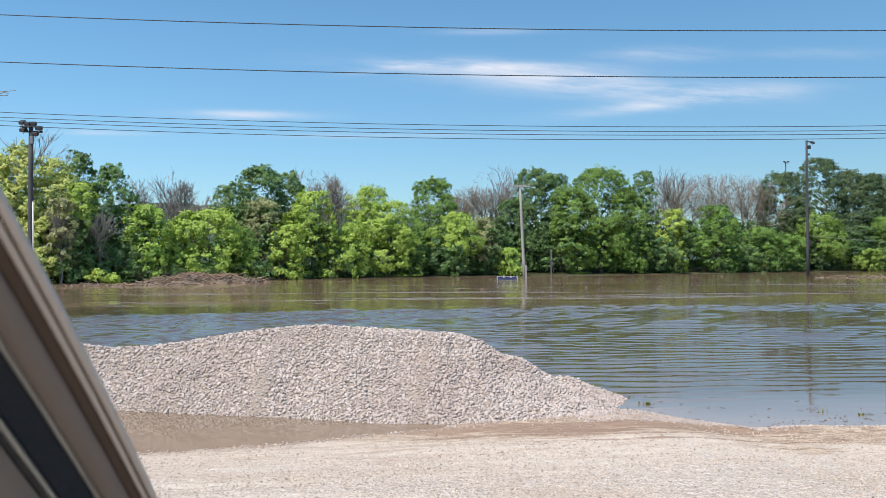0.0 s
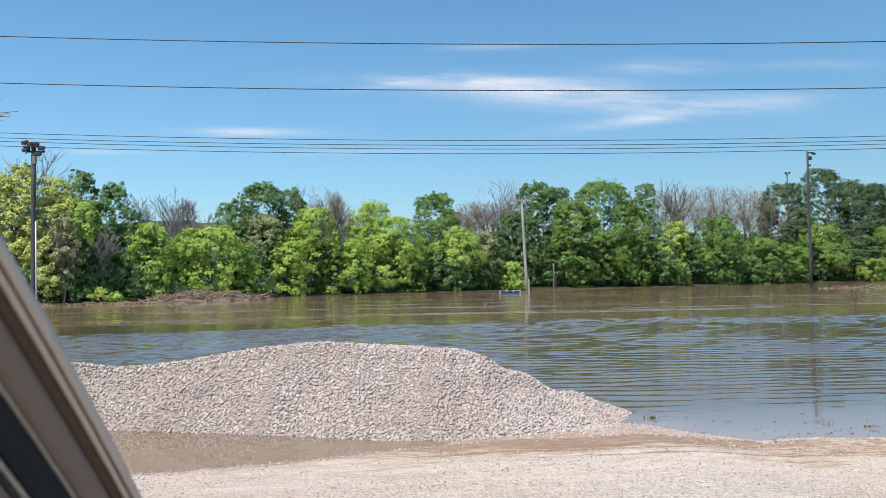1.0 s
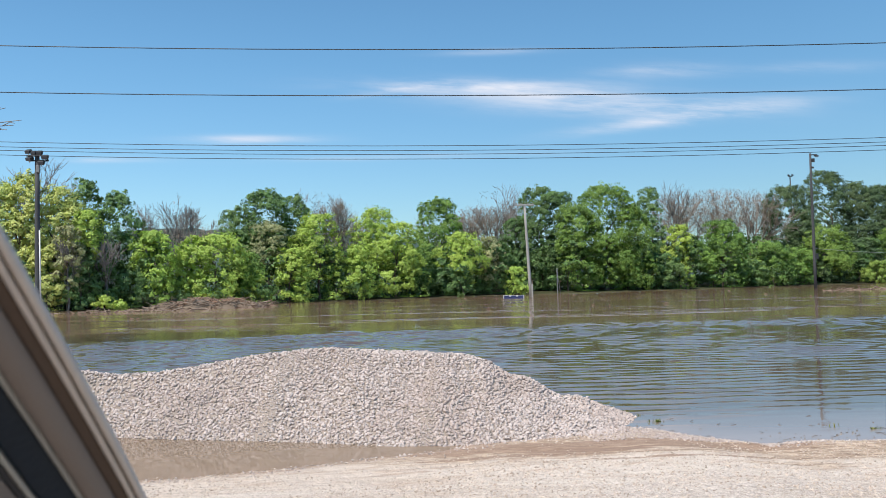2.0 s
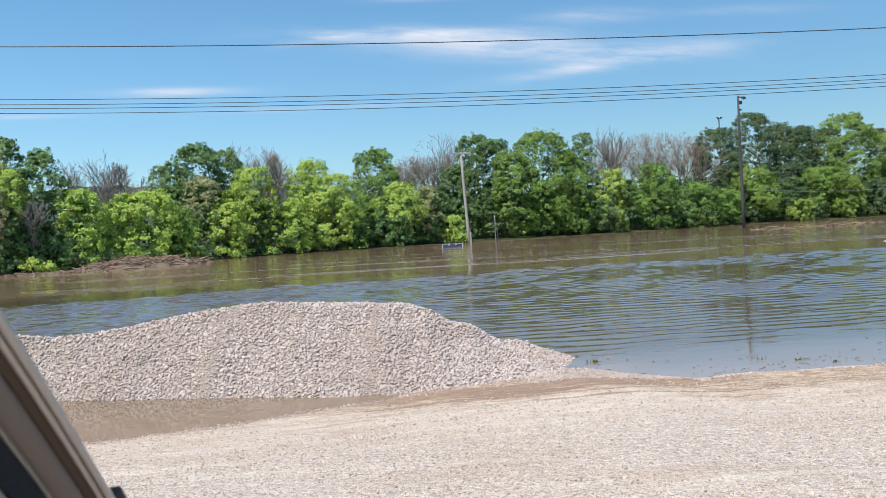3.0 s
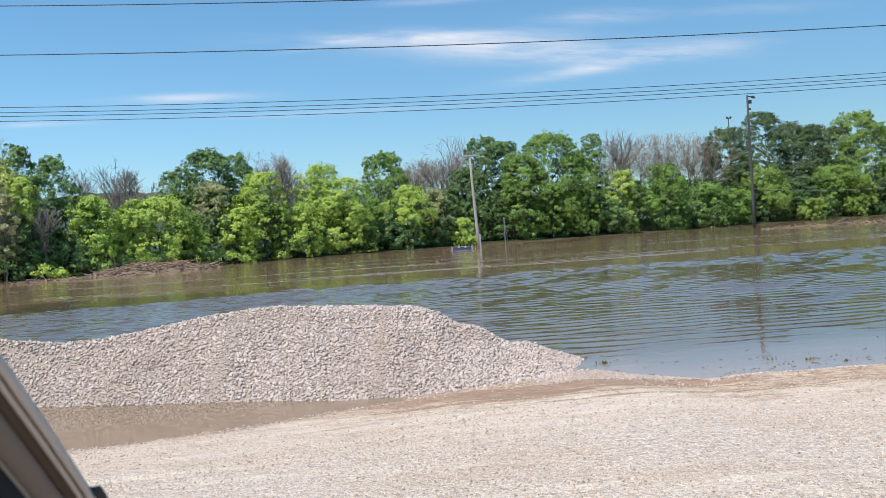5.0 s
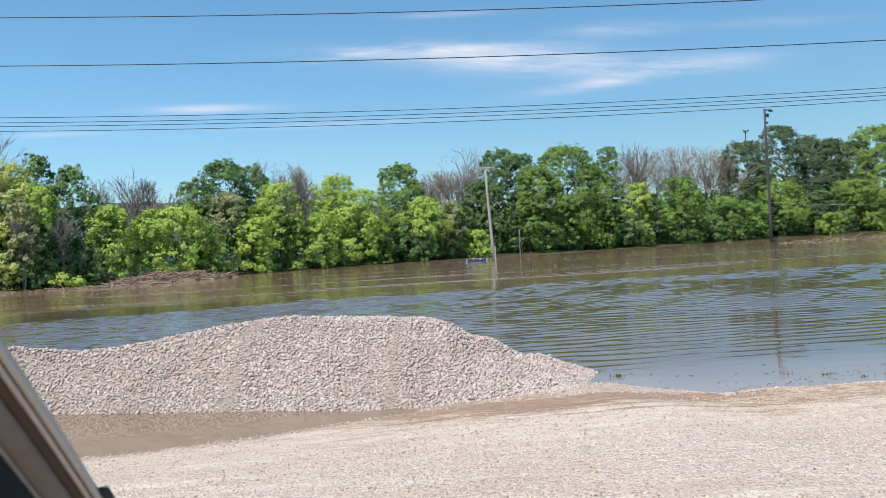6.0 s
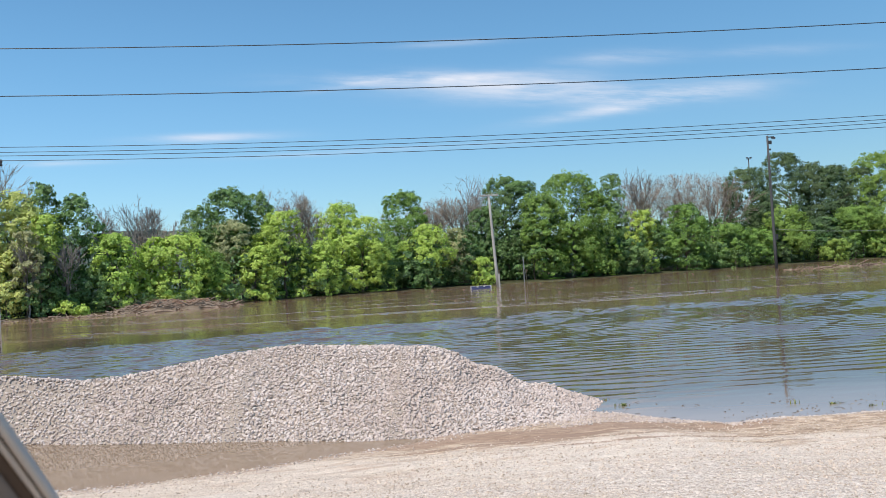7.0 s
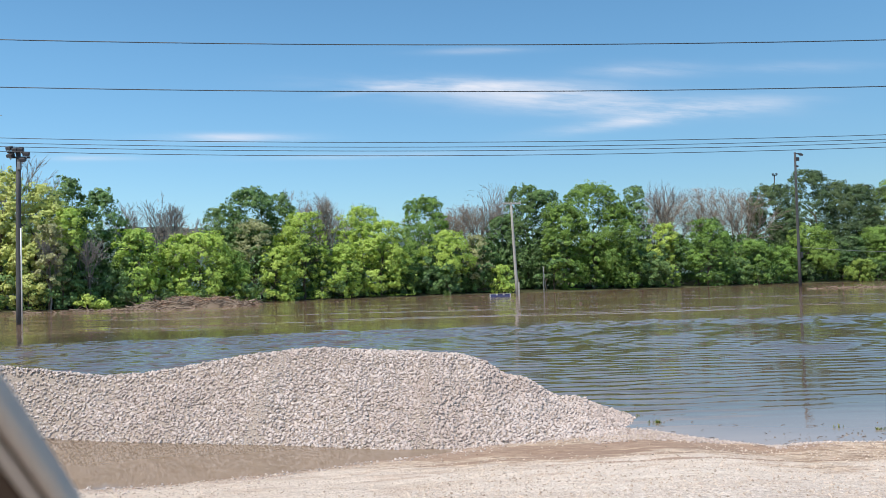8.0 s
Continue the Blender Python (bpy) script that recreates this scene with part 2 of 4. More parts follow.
    # a smooth flat of drying mud with a thin tongue to one side, and stained soil round it
    flat_n = t.math("MULTIPLY", t.math("SUBTRACT", t.noise(t.scaled(pos, 1.5, 4.0), 2.0, 5.0, 0.6), 0.5), 1.3)
    pans = 1e3
    for cx, cy, rx, ry in ((1.5, 9.42, 0.75, 0.2), (2.5, 9.52, 0.9, 0.07), (0.7, 9.2, 0.9, 0.05)):
        gx = t.math("POWER", t.math("DIVIDE", t.math("SUBTRACT", x, cx), rx), 2.0)
        gy = t.math("POWER", t.math("DIVIDE", t.math("SUBTRACT", y, cy), ry), 2.0)
        pans = t.math("MINIMUM", t.math("ADD", gx, gy), pans)
    pan = t.ramp(t.math("ADD", pans, flat_n), 0.7, 1.15, 1.0, 0.0)
    hx, hy = t.math("DIVIDE", t.math("SUBTRACT", x, 1.1), 2.6), t.math("DIVIDE", t.math("SUBTRACT", y, 9.5), 0.6)
    halo = t.ramp(t.math("ADD", t.math("ADD", t.math("MULTIPLY", hx, hx), t.math("MULTIPLY", hy, hy)), t.math("MULTIPLY", flat_n, 1.6)), 0.5, 1.3, 1.0, 0.0)
    c = t.mix(t.math("MULTIPLY", halo, 0.6), c, tan_c)
    low = t.math("MAXIMUM", low, pan)
    # wheel marks running along the bank
    rut = t.noise(t.scaled(pos, 0.45, 5.0), 1.0, 5.0, 0.6)
    rut = t.math("MULTIPLY", t.ramp(rut, 0.56, 0.7), t.math("MULTIPLY", t.ramp(y, 7.6, 8.8), t.ramp(x, -4.5, 0.0)))
    low = t.math("MAXIMUM", low, t.math("MULTIPLY", rut, 0.55))
    wet = t.math("MAXIMUM", t.math("MULTIPLY", damp, 0.85), t.math("MULTIPLY", low, 0.9))
    c = t.mix(wet, c, t.mix(t.noise(pos, 9.0, 4.0), (0.165, 0.103, 0.073), (0.35, 0.24, 0.175)))
    # earth and grass on the far side
    far = t.ramp(y, 60.0, 70.0)
    soil = t.mix(t.noise(pos, 0.7, 4.0), (0.035, 0.04, 0.02), (0.075, 0.075, 0.035))
    c = t.mix(far, c, soil)
    h = t.math("ADD", t.math("MULTIPLY", fine.outputs["Distance"], -0.5), t.math("MULTIPLY", speck_noise, 0.3))
    clods = t.node("ShaderNodeBump", Height=t.noise(t.scaled(pos, 0.7, 1.5), 9.0, 5.0, 0.65), Distance=t.ramp(wet, 0.0, 1.0, 0.05, 0.008))
    t.put(clods.inputs["Normal"], t.bump(h, t.ramp(wet, 0.0, 1.0, 0.02, 0.006)))
    surface(t, c, t.ramp(wet, 0.0, 1.0, 0.95, 0.75), clods.outputs[0], spec=0.12)
    return m


GROUND = mat_ground()


def mat_shaded_core():
    m, t = material("shaded_core")
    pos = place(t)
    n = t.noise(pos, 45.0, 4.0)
    # darker than the stones: the shade in their gaps is put into the colour
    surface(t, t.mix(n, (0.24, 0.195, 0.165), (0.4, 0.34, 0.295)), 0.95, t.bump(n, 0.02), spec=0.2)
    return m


SHADED_CORE = mat_shaded_core()


def mat_water():
    m, t = material("muddy_flood_water")
    pos = place(t)
    ax = t.node("ShaderNodeSeparateXYZ", Vector=pos)
    x, y = ax.outputs[0], ax.outputs[1]
    drift = t.noise(t.scaled(pos, 0.08, 0.2), 1.0, 3.0)
    still = t.ramp(y, 11.0, 15.0)
    mid_wave = t.noise(t.scaled(pos, 0.9, 3.6), 1.0, 3.0, 0.5)
    swell = t.noise(t.scaled(pos, 0.45, 0.85), 1.0, 3.0, 0.5)
    boil = t.ramp(t.noise(t.scaled(pos, 0.035, 0.16), 1.0, 3.0), 0.5, 0.62)
    h = t.math("MULTIPLY", mid_wave, t.math("ADD", 0.0012, t.math("MULTIPLY", still, 0.0035)))
    h = t.math("ADD", h, t.math("MULTIPLY", t.math("MULTIPLY", swell, t.ramp(y, 36.0, 50.0)), t.math("ADD", 0.035, t.math("MULTIPLY", boil, 0.16))))
    line = t.math("SUBTRACT", y, t.math("ADD", 34.0, t.math("MULTIPLY", x, 0.16)))
    race = t.math("EXPONENT", t.math("MULTIPLY", t.math("POWER", t.math("DIVIDE", line, 3.0), 2.0), -1.0))
    ruffle = t.math("MULTIPLY", t.ramp(x, -2.0, 4.0, 1.0, 0.0), t.math("MULTIPLY", t.ramp(y, 13.5, 17.0), t.ramp(line, -1.0, 3.0, 1.0, 0.0)))
    chop = t.noise(t.scaled(pos, 2.6, 7.5), 1.0, 3.0, 0.6)
    h = t.math("ADD", h, t.math("MULTIPLY", chop, t.math("ADD", t.math("MULTIPLY", race, 0.006), t.math("MULTIPLY", ruffle, 0.006))))
    # quick thin water sliding past the near light pole
    slide = t.math("SUBTRACT", y, t.math("ADD", 78.0, t.math("MULTIPLY", t.math("ADD", x, 27.0), 0.1)))
    slide = t.math("EXPONENT", t.math("MULTIPLY", t.math("POWER", t.math("DIVIDE", slide, 4.5), 2.0), -1.0))
    slide = t.math("MULTIPLY", slide, t.ramp(x, -14.0, -22.0))
    h = t.math("ADD", h, t.math("MULTIPLY", t.noise(t.scaled(pos, 0.25, 1.1), 1.0, 4.0, 0.6), t.math("MULTIPLY", slide, 0.22)))
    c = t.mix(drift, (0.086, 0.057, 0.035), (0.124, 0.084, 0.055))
    # body colour turns to a paler brown between y 34 and 46
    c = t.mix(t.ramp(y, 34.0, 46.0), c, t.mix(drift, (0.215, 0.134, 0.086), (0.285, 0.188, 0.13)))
    shallow = t.ramp(t.math("ADD", y, t.math("MULTIPLY", drift, 4.0)), 11.5, 15.5, 1.0, 0.0)
    basin = t.ramp(x, 0.5, 2.6)
    pale = t.mix(basin, (0.25, 0.18, 0.125), (0.31, 0.255, 0.23))
    c = t.mix(shallow, c, t.mix(t.noise(t.scaled(pos, 1.0, 2.0), 1.5, 4.0), t.mix(1.0, pale, (0.82, 0.82, 0.82), "MULTIPLY"), pale))
    flecks = t.ramp(t.noise(t.scaled(pos, 0.5, 3.0), 1.3, 5.0, 0.7), 0.67, 0.75)
    c = t.mix(t.math("MULTIPLY", flecks, t.math("MULTIPLY", t.ramp(y, 30.0, 45.0), 0.4)), c, (0.5, 0.45, 0.36))
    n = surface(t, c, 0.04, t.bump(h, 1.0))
    n.inputs["IOR"].default_value = 1.333
    return m


WATER = mat_water()


def mat_hill():
    m, t = material("far_wooded_hill")
    pos = place(t)
    n = t.noise(pos, 0.12, 5.0, 0.7)
    # distance haze is put into the colour as a bluish green
    surface(t, t.mix(n, (0.045, 0.075, 0.06), (0.09, 0.125, 0.10)), 0.95, t.bump(n, 4.0), spec=0.1)
    return m


HILL = mat_hill()


# ------------------------------------------------------------ mesh helpers
def thing(name, label, category, group="", m=None):
    ob = tagged(new(name), label, category, group)
    if m is not None:
        ob.matrix_world = m
    return ob


def attach(ob, parent):
    ob.parent = parent
    return ob


def raw_mesh(name, verts, faces, mat, smooth=True):
    """A mesh from arrays; faces is an (n, k) array."""
    me = bpy.data.meshes.new(name)
    faces = np.asarray(faces, dtype=np.int32)
    k = faces.shape[1]
    me.vertices.add(len(verts))
    me.vertices.foreach_set("co", np.asarray(verts, dtype=np.float32).ravel())
    me.loops.add(faces.size)
    me.loops.foreach_set("vertex_index", faces.ravel())
    me.polygons.add(len(faces))
    me.polygons.foreach_set("loop_start", np.arange(0, faces.size, k, dtype=np.int32))
    me.polygons.foreach_set("loop_total", np.full(len(faces), k, dtype=np.int32))
    me.polygons.foreach_set("use_smooth", np.full(len(faces), smooth))
    me.materials.append(mat)
    me.update(calc_edges=True)
    me.validate()
    return me


def part(name, bm, mat, parent, label=""):
    me = bpy.data.meshes.new(name)
    bm.normal_update()
    bm.to_mesh(me)
    bm.free()
    me.materials.append(mat)
    ob = new(name, me)
    ob.parent = parent
    return tagged(ob, label)


def grid(xs, ys, z, name, mat):
    nx, ny = len(xs), len(ys)
    X, Y = np.meshgrid(xs, ys)
    verts = np.stack([X.ravel(), Y.ravel(), z(X, Y).ravel()], 1)
    i = np.arange(nx - 1)[None, :] + nx * np.arange(ny - 1)[:, None]
    i = i.ravel()
    return raw_mesh(name, verts, np.stack([i, i + 1, i + nx + 1, i + nx], 1), mat)


def tube(points, radii, sides=6, cap=True):
    """Vertices and quads of a tube along points."""
    pts = [Vector(p) for p in points]
    verts, faces = [], []
    for i, p in enumerate(pts):
        d = (pts[min(i + 1, len(pts) - 1)] - pts[max(i - 1, 0)]).normalized()
        a = d.orthogonal().normalized() if abs(d.z) > 0.9 else d.cross(Vector((0, 0, 1))).normalized()
        b = d.cross(a)
        for k in range(sides):
            q = 2 * math.pi * k / sides
            verts.append(p + (a * math.cos(q) + b * math.sin(q)) * radii[i])
    for i in range(len(pts) - 1):
        for k in range(sides):
            faces.append((i * sides + k, i * sides + (k + 1) % sides, (i + 1) * sides + (k + 1) % sides, (i + 1) * sides + k))
    return verts, faces


def tubes_mesh(name, list_of_tubes, mat):
    V, F, base = [], [], 0
    for verts, faces in list_of_tubes:
        V += [tuple(v) for v in verts]
        F += [tuple(i + base for i in f) for f in faces]
        base += len(verts)
    return raw_mesh(name, V, F, mat)


def tube_bm(points, radii, sides=10):
    bm = bmesh.new()
    verts, faces = tube(points, radii, sides)
    vs = [bm.verts.new(v) for v in verts]
    for f in faces:
        bm.faces.new([vs[i] for i in f])
    bm.faces.new(vs[:sides][::-1])
    bm.faces.new(vs[-sides:])
    for f in bm.faces:
        f.smooth = len(f.verts) == 4
    return bm


def box_bm(sx, sy, sz, bevel=0.01, at=(0, 0, 0), turn=None):
    bm = bmesh.new()
    bmesh.ops.create_cube(bm, size=1.0)
    bmesh.ops.scale(bm, vec=(sx, sy, sz), verts=bm.verts)
    if bevel:
        bmesh.ops.bevel(bm, geom=list(bm.edges), offset=bevel, segments=2, affect="EDGES", profile=0.5)
    if turn is not None:
        bmesh.ops.transform(bm, matrix=turn, verts=bm.verts)
    bmesh.ops.translate(bm, vec=at, verts=bm.verts)
    return bm


def fbm(x, y, scale, seed=0.0):
    """Cheap smooth noise on arrays, about -1 to 1."""
    r = np.zeros_like(x, dtype=float)
    for k in range(5):
        a = 0.7 + 1.9 * k + seed
        f = scale * 1.83 ** k
        r += np.sin(x * f * math.cos(a) + y * f * math.sin(a) + 3.1 * a + 1.3 * np.sin(y * f * 0.7 + a)) / 1.5 ** k
    return r / 2.4


# ------------------------------------------------------------ ground, water, hill
BANK_X = [-400, -70, -42, -30, -18, -5, 10, 28, 45, 60, 80, 110, 150, 500]
BANK_Y = [60, 84, 95, 103, 114, 123, 129, 133, 140, 147, 155, 163, 170, 210]
SHORE_X = [-40, -9, -4, -2.9, -2.1, -1.2, -0.1, 0.3, 1.08, 1.8, 2.3, 2.6, 2.9, 3.4, 3.6, 4.2, 5.0, 6.5, 20, 60]
SHORE_Y = [9.5, 9.0, 8.85, 8.9, 9.13, 9.56, 10.07, 10.4, 10.7, 11.0, 11.35, 11.2, 10.8, 10.2, 9.85, 10.0, 9.98, 10.0, 10.4, 11]


def bank(x):
    return np.interp(x, BANK_X, BANK_Y)


def ground_z(X, Y):
    X, Y = np.asarray(X, float), np.asarray(Y, float)
    s = Y - np.interp(X, SHORE_X, SHORE_Y)
    s = s + 0.08 * fbm(X, Y, 1.1, 5) + 0.06 * fbm(X, Y, 2.3) + 0.03 * fbm(X, Y, 7.0, 2)
    near = 0.42 * (1 - np.exp(np.minimum(s, 0) / 5.5)) + 0.012 * fbm(X, Y, 3.5, 1) * np.clip(-s, 0, 1) + 0.006 * fbm(X, Y, 11.0, 4) * np.clip(-s * 3, 0, 1)
    near = near + 0.012 * np.sin(Y * 9 + 2.2 * fbm(X, Y, 0.8, 3)) * np.clip(1 - np.abs(s + 1.3) / 1.3, 0, 1) * (0.6 + 0.6 * fbm(X, Y, 1.2, 8))
    near = np.where(s < -0.12, np.maximum(near, 0.012), near)
    lip = 0.045 * np.exp(-((s + 0.35) / 0.25) ** 2) * np.clip((X - 3.2) * 3, 0, 1)
    bed = -np.minimum(0.03, np.maximum(s, 0) * 0.1) - np.clip(Y - 12.6, 0, 30) * 0.06
    z = np.where(s < 0, near + lip, bed)
    b = Y - bank(X) + 1.5 * fbm(X, Y, 0.25)
    return np.where(Y > 45, np.where(b < 0, np.clip(b * 0.16, -1.8, 0), np.clip(b * 0.05, 0, 1.6)), z)


def spaced(lo, hi, step, reach, grow=1.16):
    inner = np.arange(lo, hi + step / 2, step)
    out, d = [], step
    while not out or out[-1] < reach:
        d *= grow
        out.append((out[-1] if out else 0) + d)
    out = np.array(out)
    return np.concatenate([lo - out[::-1], inner, hi + out])


xs = spaced(-8.0, 9.0, 0.075, 3500, 1.13)
ys = np.concatenate([-np.geomspace(1, 3000, 24)[::-1] + 3.4, np.arange(3.0, 13.5, 0.065), np.arange(13.6, 45, 1.2), np.arange(46, 190, 1.6), 190 + np.geomspace(4, 4000, 26)])
ground = tagged(new("ground", grid(xs, ys, ground_z, "ground", GROUND)), "pale limestone gravel bank sloping to the flood, muddy at the edge", "ground", kind="structure")

def water_z(X, Y):
    """Waves: a race of fast current, ruffled water beside it, long quiet ripples elsewhere."""
    r = np.random.default_rng(3)
    line = Y - (34.0 + 0.16 * X) + 2.6 * fbm(X, Y, 0.16, 2)
    race = np.exp(-(line / 2.7) ** 2) * np.clip((X + 14) / 8, 0.25, 1)
    race += 0.55 * np.exp(-((line + 4.5) / 1.6) ** 2) * np.clip((8 - X) / 6, 0, 1)
    ruffle = np.clip((3.0 - X + 2.5 * fbm(X, Y, 0.3, 4)) / 5, 0, 1) * np.clip((Y - 13.5) / 3, 0, 1) * np.clip((2.5 - line) / 3, 0, 1)
    calm = np.clip((Y - 10.9) / 3.8, 0.0, 1) * np.clip((46 - Y) / 14, 0.0, 1) * (0.65 + 0.5 * fbm(X, Y, 0.35, 6))
    dy = np.maximum(0.05, Y * Y / 9000)
    long_z, chop_z = np.zeros_like(X), np.zeros_like(X)
    for k in range(16):
        lam = r.uniform(0.21, 0.72)
        a = r.normal(scale=0.36) + 0.04
        ph = r.uniform(0, 6.28)
        fade = np.clip(lam / (2.6 * dy) - 0.6, 0, 1)
        long_z += lam * fade * np.sin(2 * math.pi / lam * (Y * math.cos(a) + X * math.sin(a)) + ph + 1.7 * fbm(X, Y, 1.25, k * 0.37))
    for k in range(26):
        lam = 0.24 + 0.75 * r.random() ** 1.8
        a = r.normal(scale=0.55)
        ph = r.uniform(0, 6.28)
        fade = np.clip(lam / (2.6 * dy) - 0.6, 0, 1)
        chop_z += lam * fade * np.sin(2 * math.pi / lam * (Y * math.cos(a) + X * math.sin(a)) + ph + 1.2 * fbm(X, Y, 0.9, k * 0.53))
    return long_z * 0.0046 * calm * (1 - 0.6 * ruffle) + chop_z * (0.0066 * race + 0.0052 * ruffle) * np.clip((50 - Y) / 10, 0, 1)


rows_y = [8.0, 9.0, 10.0, 10.8, 11.3]
while rows_y[-1] < 50:
    rows_y.append(rows_y[-1] + max(0.05, rows_y[-1] ** 2 / 9000))
wy = np.concatenate([rows_y, np.arange(56, 220, 10)])
wx = np.concatenate([-np.geomspace(27, 3000, 10)[::-1], np.arange(-24, 34, 0.19), np.geomspace(37, 3000, 10)])
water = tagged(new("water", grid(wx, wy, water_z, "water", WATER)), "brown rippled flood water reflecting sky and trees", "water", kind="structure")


def hill_z(X, Y):
    top = np.interp(X, [-900, -300, -180, -60, 20, 130, 260, 420, 900], [20, 30, 39, 34, 22, 20, 20, 22, 20])
    rise = np.clip((Y - 380) / 120, 0, 1)
    return top * (rise * rise * (3 - 2 * rise)) * np.clip((760 - Y) / 200, 0, 1) + rise * (1.6 * fbm(X, Y, 0.16) + 1.0 * fbm(X, Y, 0.5, 3)) + 0.8


hill = tagged(new("backdrop", grid(np.arange(-900, 901, 5.0), np.arange(360, 780, 14.0), hill_z, "backdrop", HILL)), "distant wooded ridge, hazy dark green", "hill", kind="structure")

# ------------------------------------------------------------ gravel heap
RIDGE_X = [-9.6, -8.2, -6.5, -5.6, -4.9, -4.25, -3.64, -2.93, -2.36, -1.87, -1.13, -0.4, 0.26, 0.52, 0.73, 0.89, 1.08, 1.26, 1.43, 1.59, 1.76, 1.87, 2.01, 2.26, 2.5, 2.75]
RIDGE_Z = [0.0, 0.7, 1.0, 0.88, 0.81, 0.82, 0.92, 1.03, 1.1, 1.12, 1.07, 1.03, 0.96, 0.87, 0.72, 0.65, 0.63, 0.54, 0.41, 0.33, 0.325, 0.335, 0.28, 0.18, 0.09, 0.0]
FOOT_X = [-9.6, -5.58, -4.03, -2.09, -0.65, -0.04, 0.4, 1.13, 1.8, 2.14, 2.42, 2.75]
FOOT_Y = [12.2, 11.85, 11.3, 10.83, 10.35, 10.32, 10.33, 10.58, 10.72, 10.85, 11.4, 12.3]
RIDGE_Y = 12.35


def heap_z(X, Y):
    X, Y = np.asarray(X, float), np.asarray(Y, float)
    Xw = X + 0.08 * fbm(X, Y, 2.0, 5)
    top = np.interp(Xw, RIDGE_X, RIDGE_Z)
    foot = np.interp(X, FOOT_X, FOOT_Y)
    run = np.maximum(RIDGE_Y - foot, 0.15)
    a = (Y - foot) / run
    front = np.clip(a, -1, 1)
    behind = 1 - np.clip((Y - RIDGE_Y) / (np.maximum(top, 0.2) * 1.45), 0, 2.2)
    f = np.where(Y < RIDGE_Y, front, behind)
    f = np.where(f > 0.8, 0.8 + 0.2 * np.sin(np.clip((f - 0.8) / 0.2, 0, 1) * math.pi / 2), f)
    # slumped tongues running down the face
    tongues = 0.0
    for xt, xb, wide, high in ((-2.33, -2.6, 0.15, 0.075), (-0.15, -0.35, 0.14, 0.06), (0.35, 0.75, 0.16, 0.05), (-3.4, -4.3, 0.2, 0.05), (-1.2, -1.35, 0.2, 0.03)):
        away = (X - (xb + (xt - xb) * np.clip(f, 0, 1))) / wide
        tongues = tongues + 1.4 * high * np.where(away < 0, np.exp(-away ** 2 * 1.6), np.exp(-(away / 2.4) ** 2)) * np.clip(f * 3, 0, 1) * np.clip((1.02 - f) * 4, 0, 1)
    return top * f - 0.035 + tongues * (Y < RIDGE_Y) + (0.045 * fbm(X, Y * 0.45, 2.6, 7) + 0.022 * fbm(X, Y, 6.0, 9)) * np.clip(f * 4, 0, 1) * np.clip((1.08 - f) * 3.0, 0, 1) * np.clip(top * 3, 0, 1)


heap = thing("gravel_heap", "heap of pale crushed limestone gravel standing in shallow water", "gravel heap")
hx, hy = np.arange(-9.6, 2.81, 0.06), np.arange(9.9, 14.6, 0.06)
attach(new("core", grid(hx, hy, lambda X, Y: np.maximum(heap_z(X, Y), -0.3), "core", SHADED_CORE)), heap)

rng = np.random.default_rng(5)
bm = bmesh.new()
bmesh.ops.create_icosphere(bm, subdivisions=1, radius=1.0)
ICO_V = np.array([v.co[:] for v in bm.verts])
ICO_F = np.array([[v.index for v in f.verts] for f in bm.faces])
bm.free()
OCT_V = np.array([(1, 0, 0), (-1, 0, 0), (0, 1, 0), (0, -1, 0), (0, 0, 1), (0, 0, -1)], float)
OCT_F = np.array([(0, 2, 4), (2, 1, 4), (1, 3, 4), (3, 0, 4), (2, 0, 5), (1, 2, 5), (3, 1, 5), (0, 3, 5)])


def stones_mesh(name, centres, sizes, V0, F0, mat, flat=0.75):
    """Many angular stones of random shape, joined."""
    n = len(centres)
    V = V0[None] * (1 + rng.uniform(-0.28, 0.28, (n, len(V0), 1)))
    V = V * sizes[:, None, None] * rng.uniform([0.75, 0.75, flat * 0.7], [1.3, 1.3, flat * 1.2], (n, 3))[:, None, :]
    q = rng.normal(size=(n, 4))
    q[:, 1:3] *= 0.45
    q /= np.linalg.norm(q, axis=1, keepdims=True)
    a, b, c, d = q.T
    R = np.stack([1 - 2 * (c * c + d * d), 2 * (b * c - a * d), 2 * (b * d + a * c), 2 * (b * c + a * d), 1 - 2 * (b * b + d * d), 2 * (c * d - a * b),
                  2 * (b * d - a * c), 2 * (c * d + a * b), 1 - 2 * (b * b + c * c)], 1).reshape(n, 3, 3)
    V = np.einsum("nij,nkj->nki", R, V) + centres[:, None, :]
    F = F0[None] + (np.arange(n) * len(V0))[:, None, None]
    return raw_mesh(name, V.reshape(-1, 3), F.reshape(-1, F0.shape[1]), mat, smooth=False)


gx, gy = np.meshgrid(np.arange(-8.4, 2.75, 0.037), np.arange(10.2, 12.95, 0.031))
px_, py_ = gx.ravel() + rng.normal(scale=0.015, size=gx.size), gy.ravel() + rng.normal(scale=0.013, size=gx.size)
pz_ = heap_z(px_, py_)
keep = pz_ > -0.03
px_, py_, pz_ = px_[keep], py_[keep], pz_[keep]
size = 0.014 + 0.017 * rng.beta(1.8, 2.4, len(px_))
# finer stone along two slides down the face
down = np.clip((py_ - 10.8) / 1.5, 0, 1)
for xt, xb, wide in ((-2.33, -2.6, 0.1), (-0.15, -0.35, 0.08)):
    size *= 1 - 0.42 * np.exp(-((px_ - xb - (xt - xb) * down + 0.05 * fbm(px_, py_, 5.0)) / wide) ** 2)
loose = new("gravel", stones_mesh("gravel", np.stack([px_, py_, pz_ + rng.uniform(0.1, 0.75, len(px_)) * size], 1), size, ICO_V, ICO_F, STONE, 0.85))
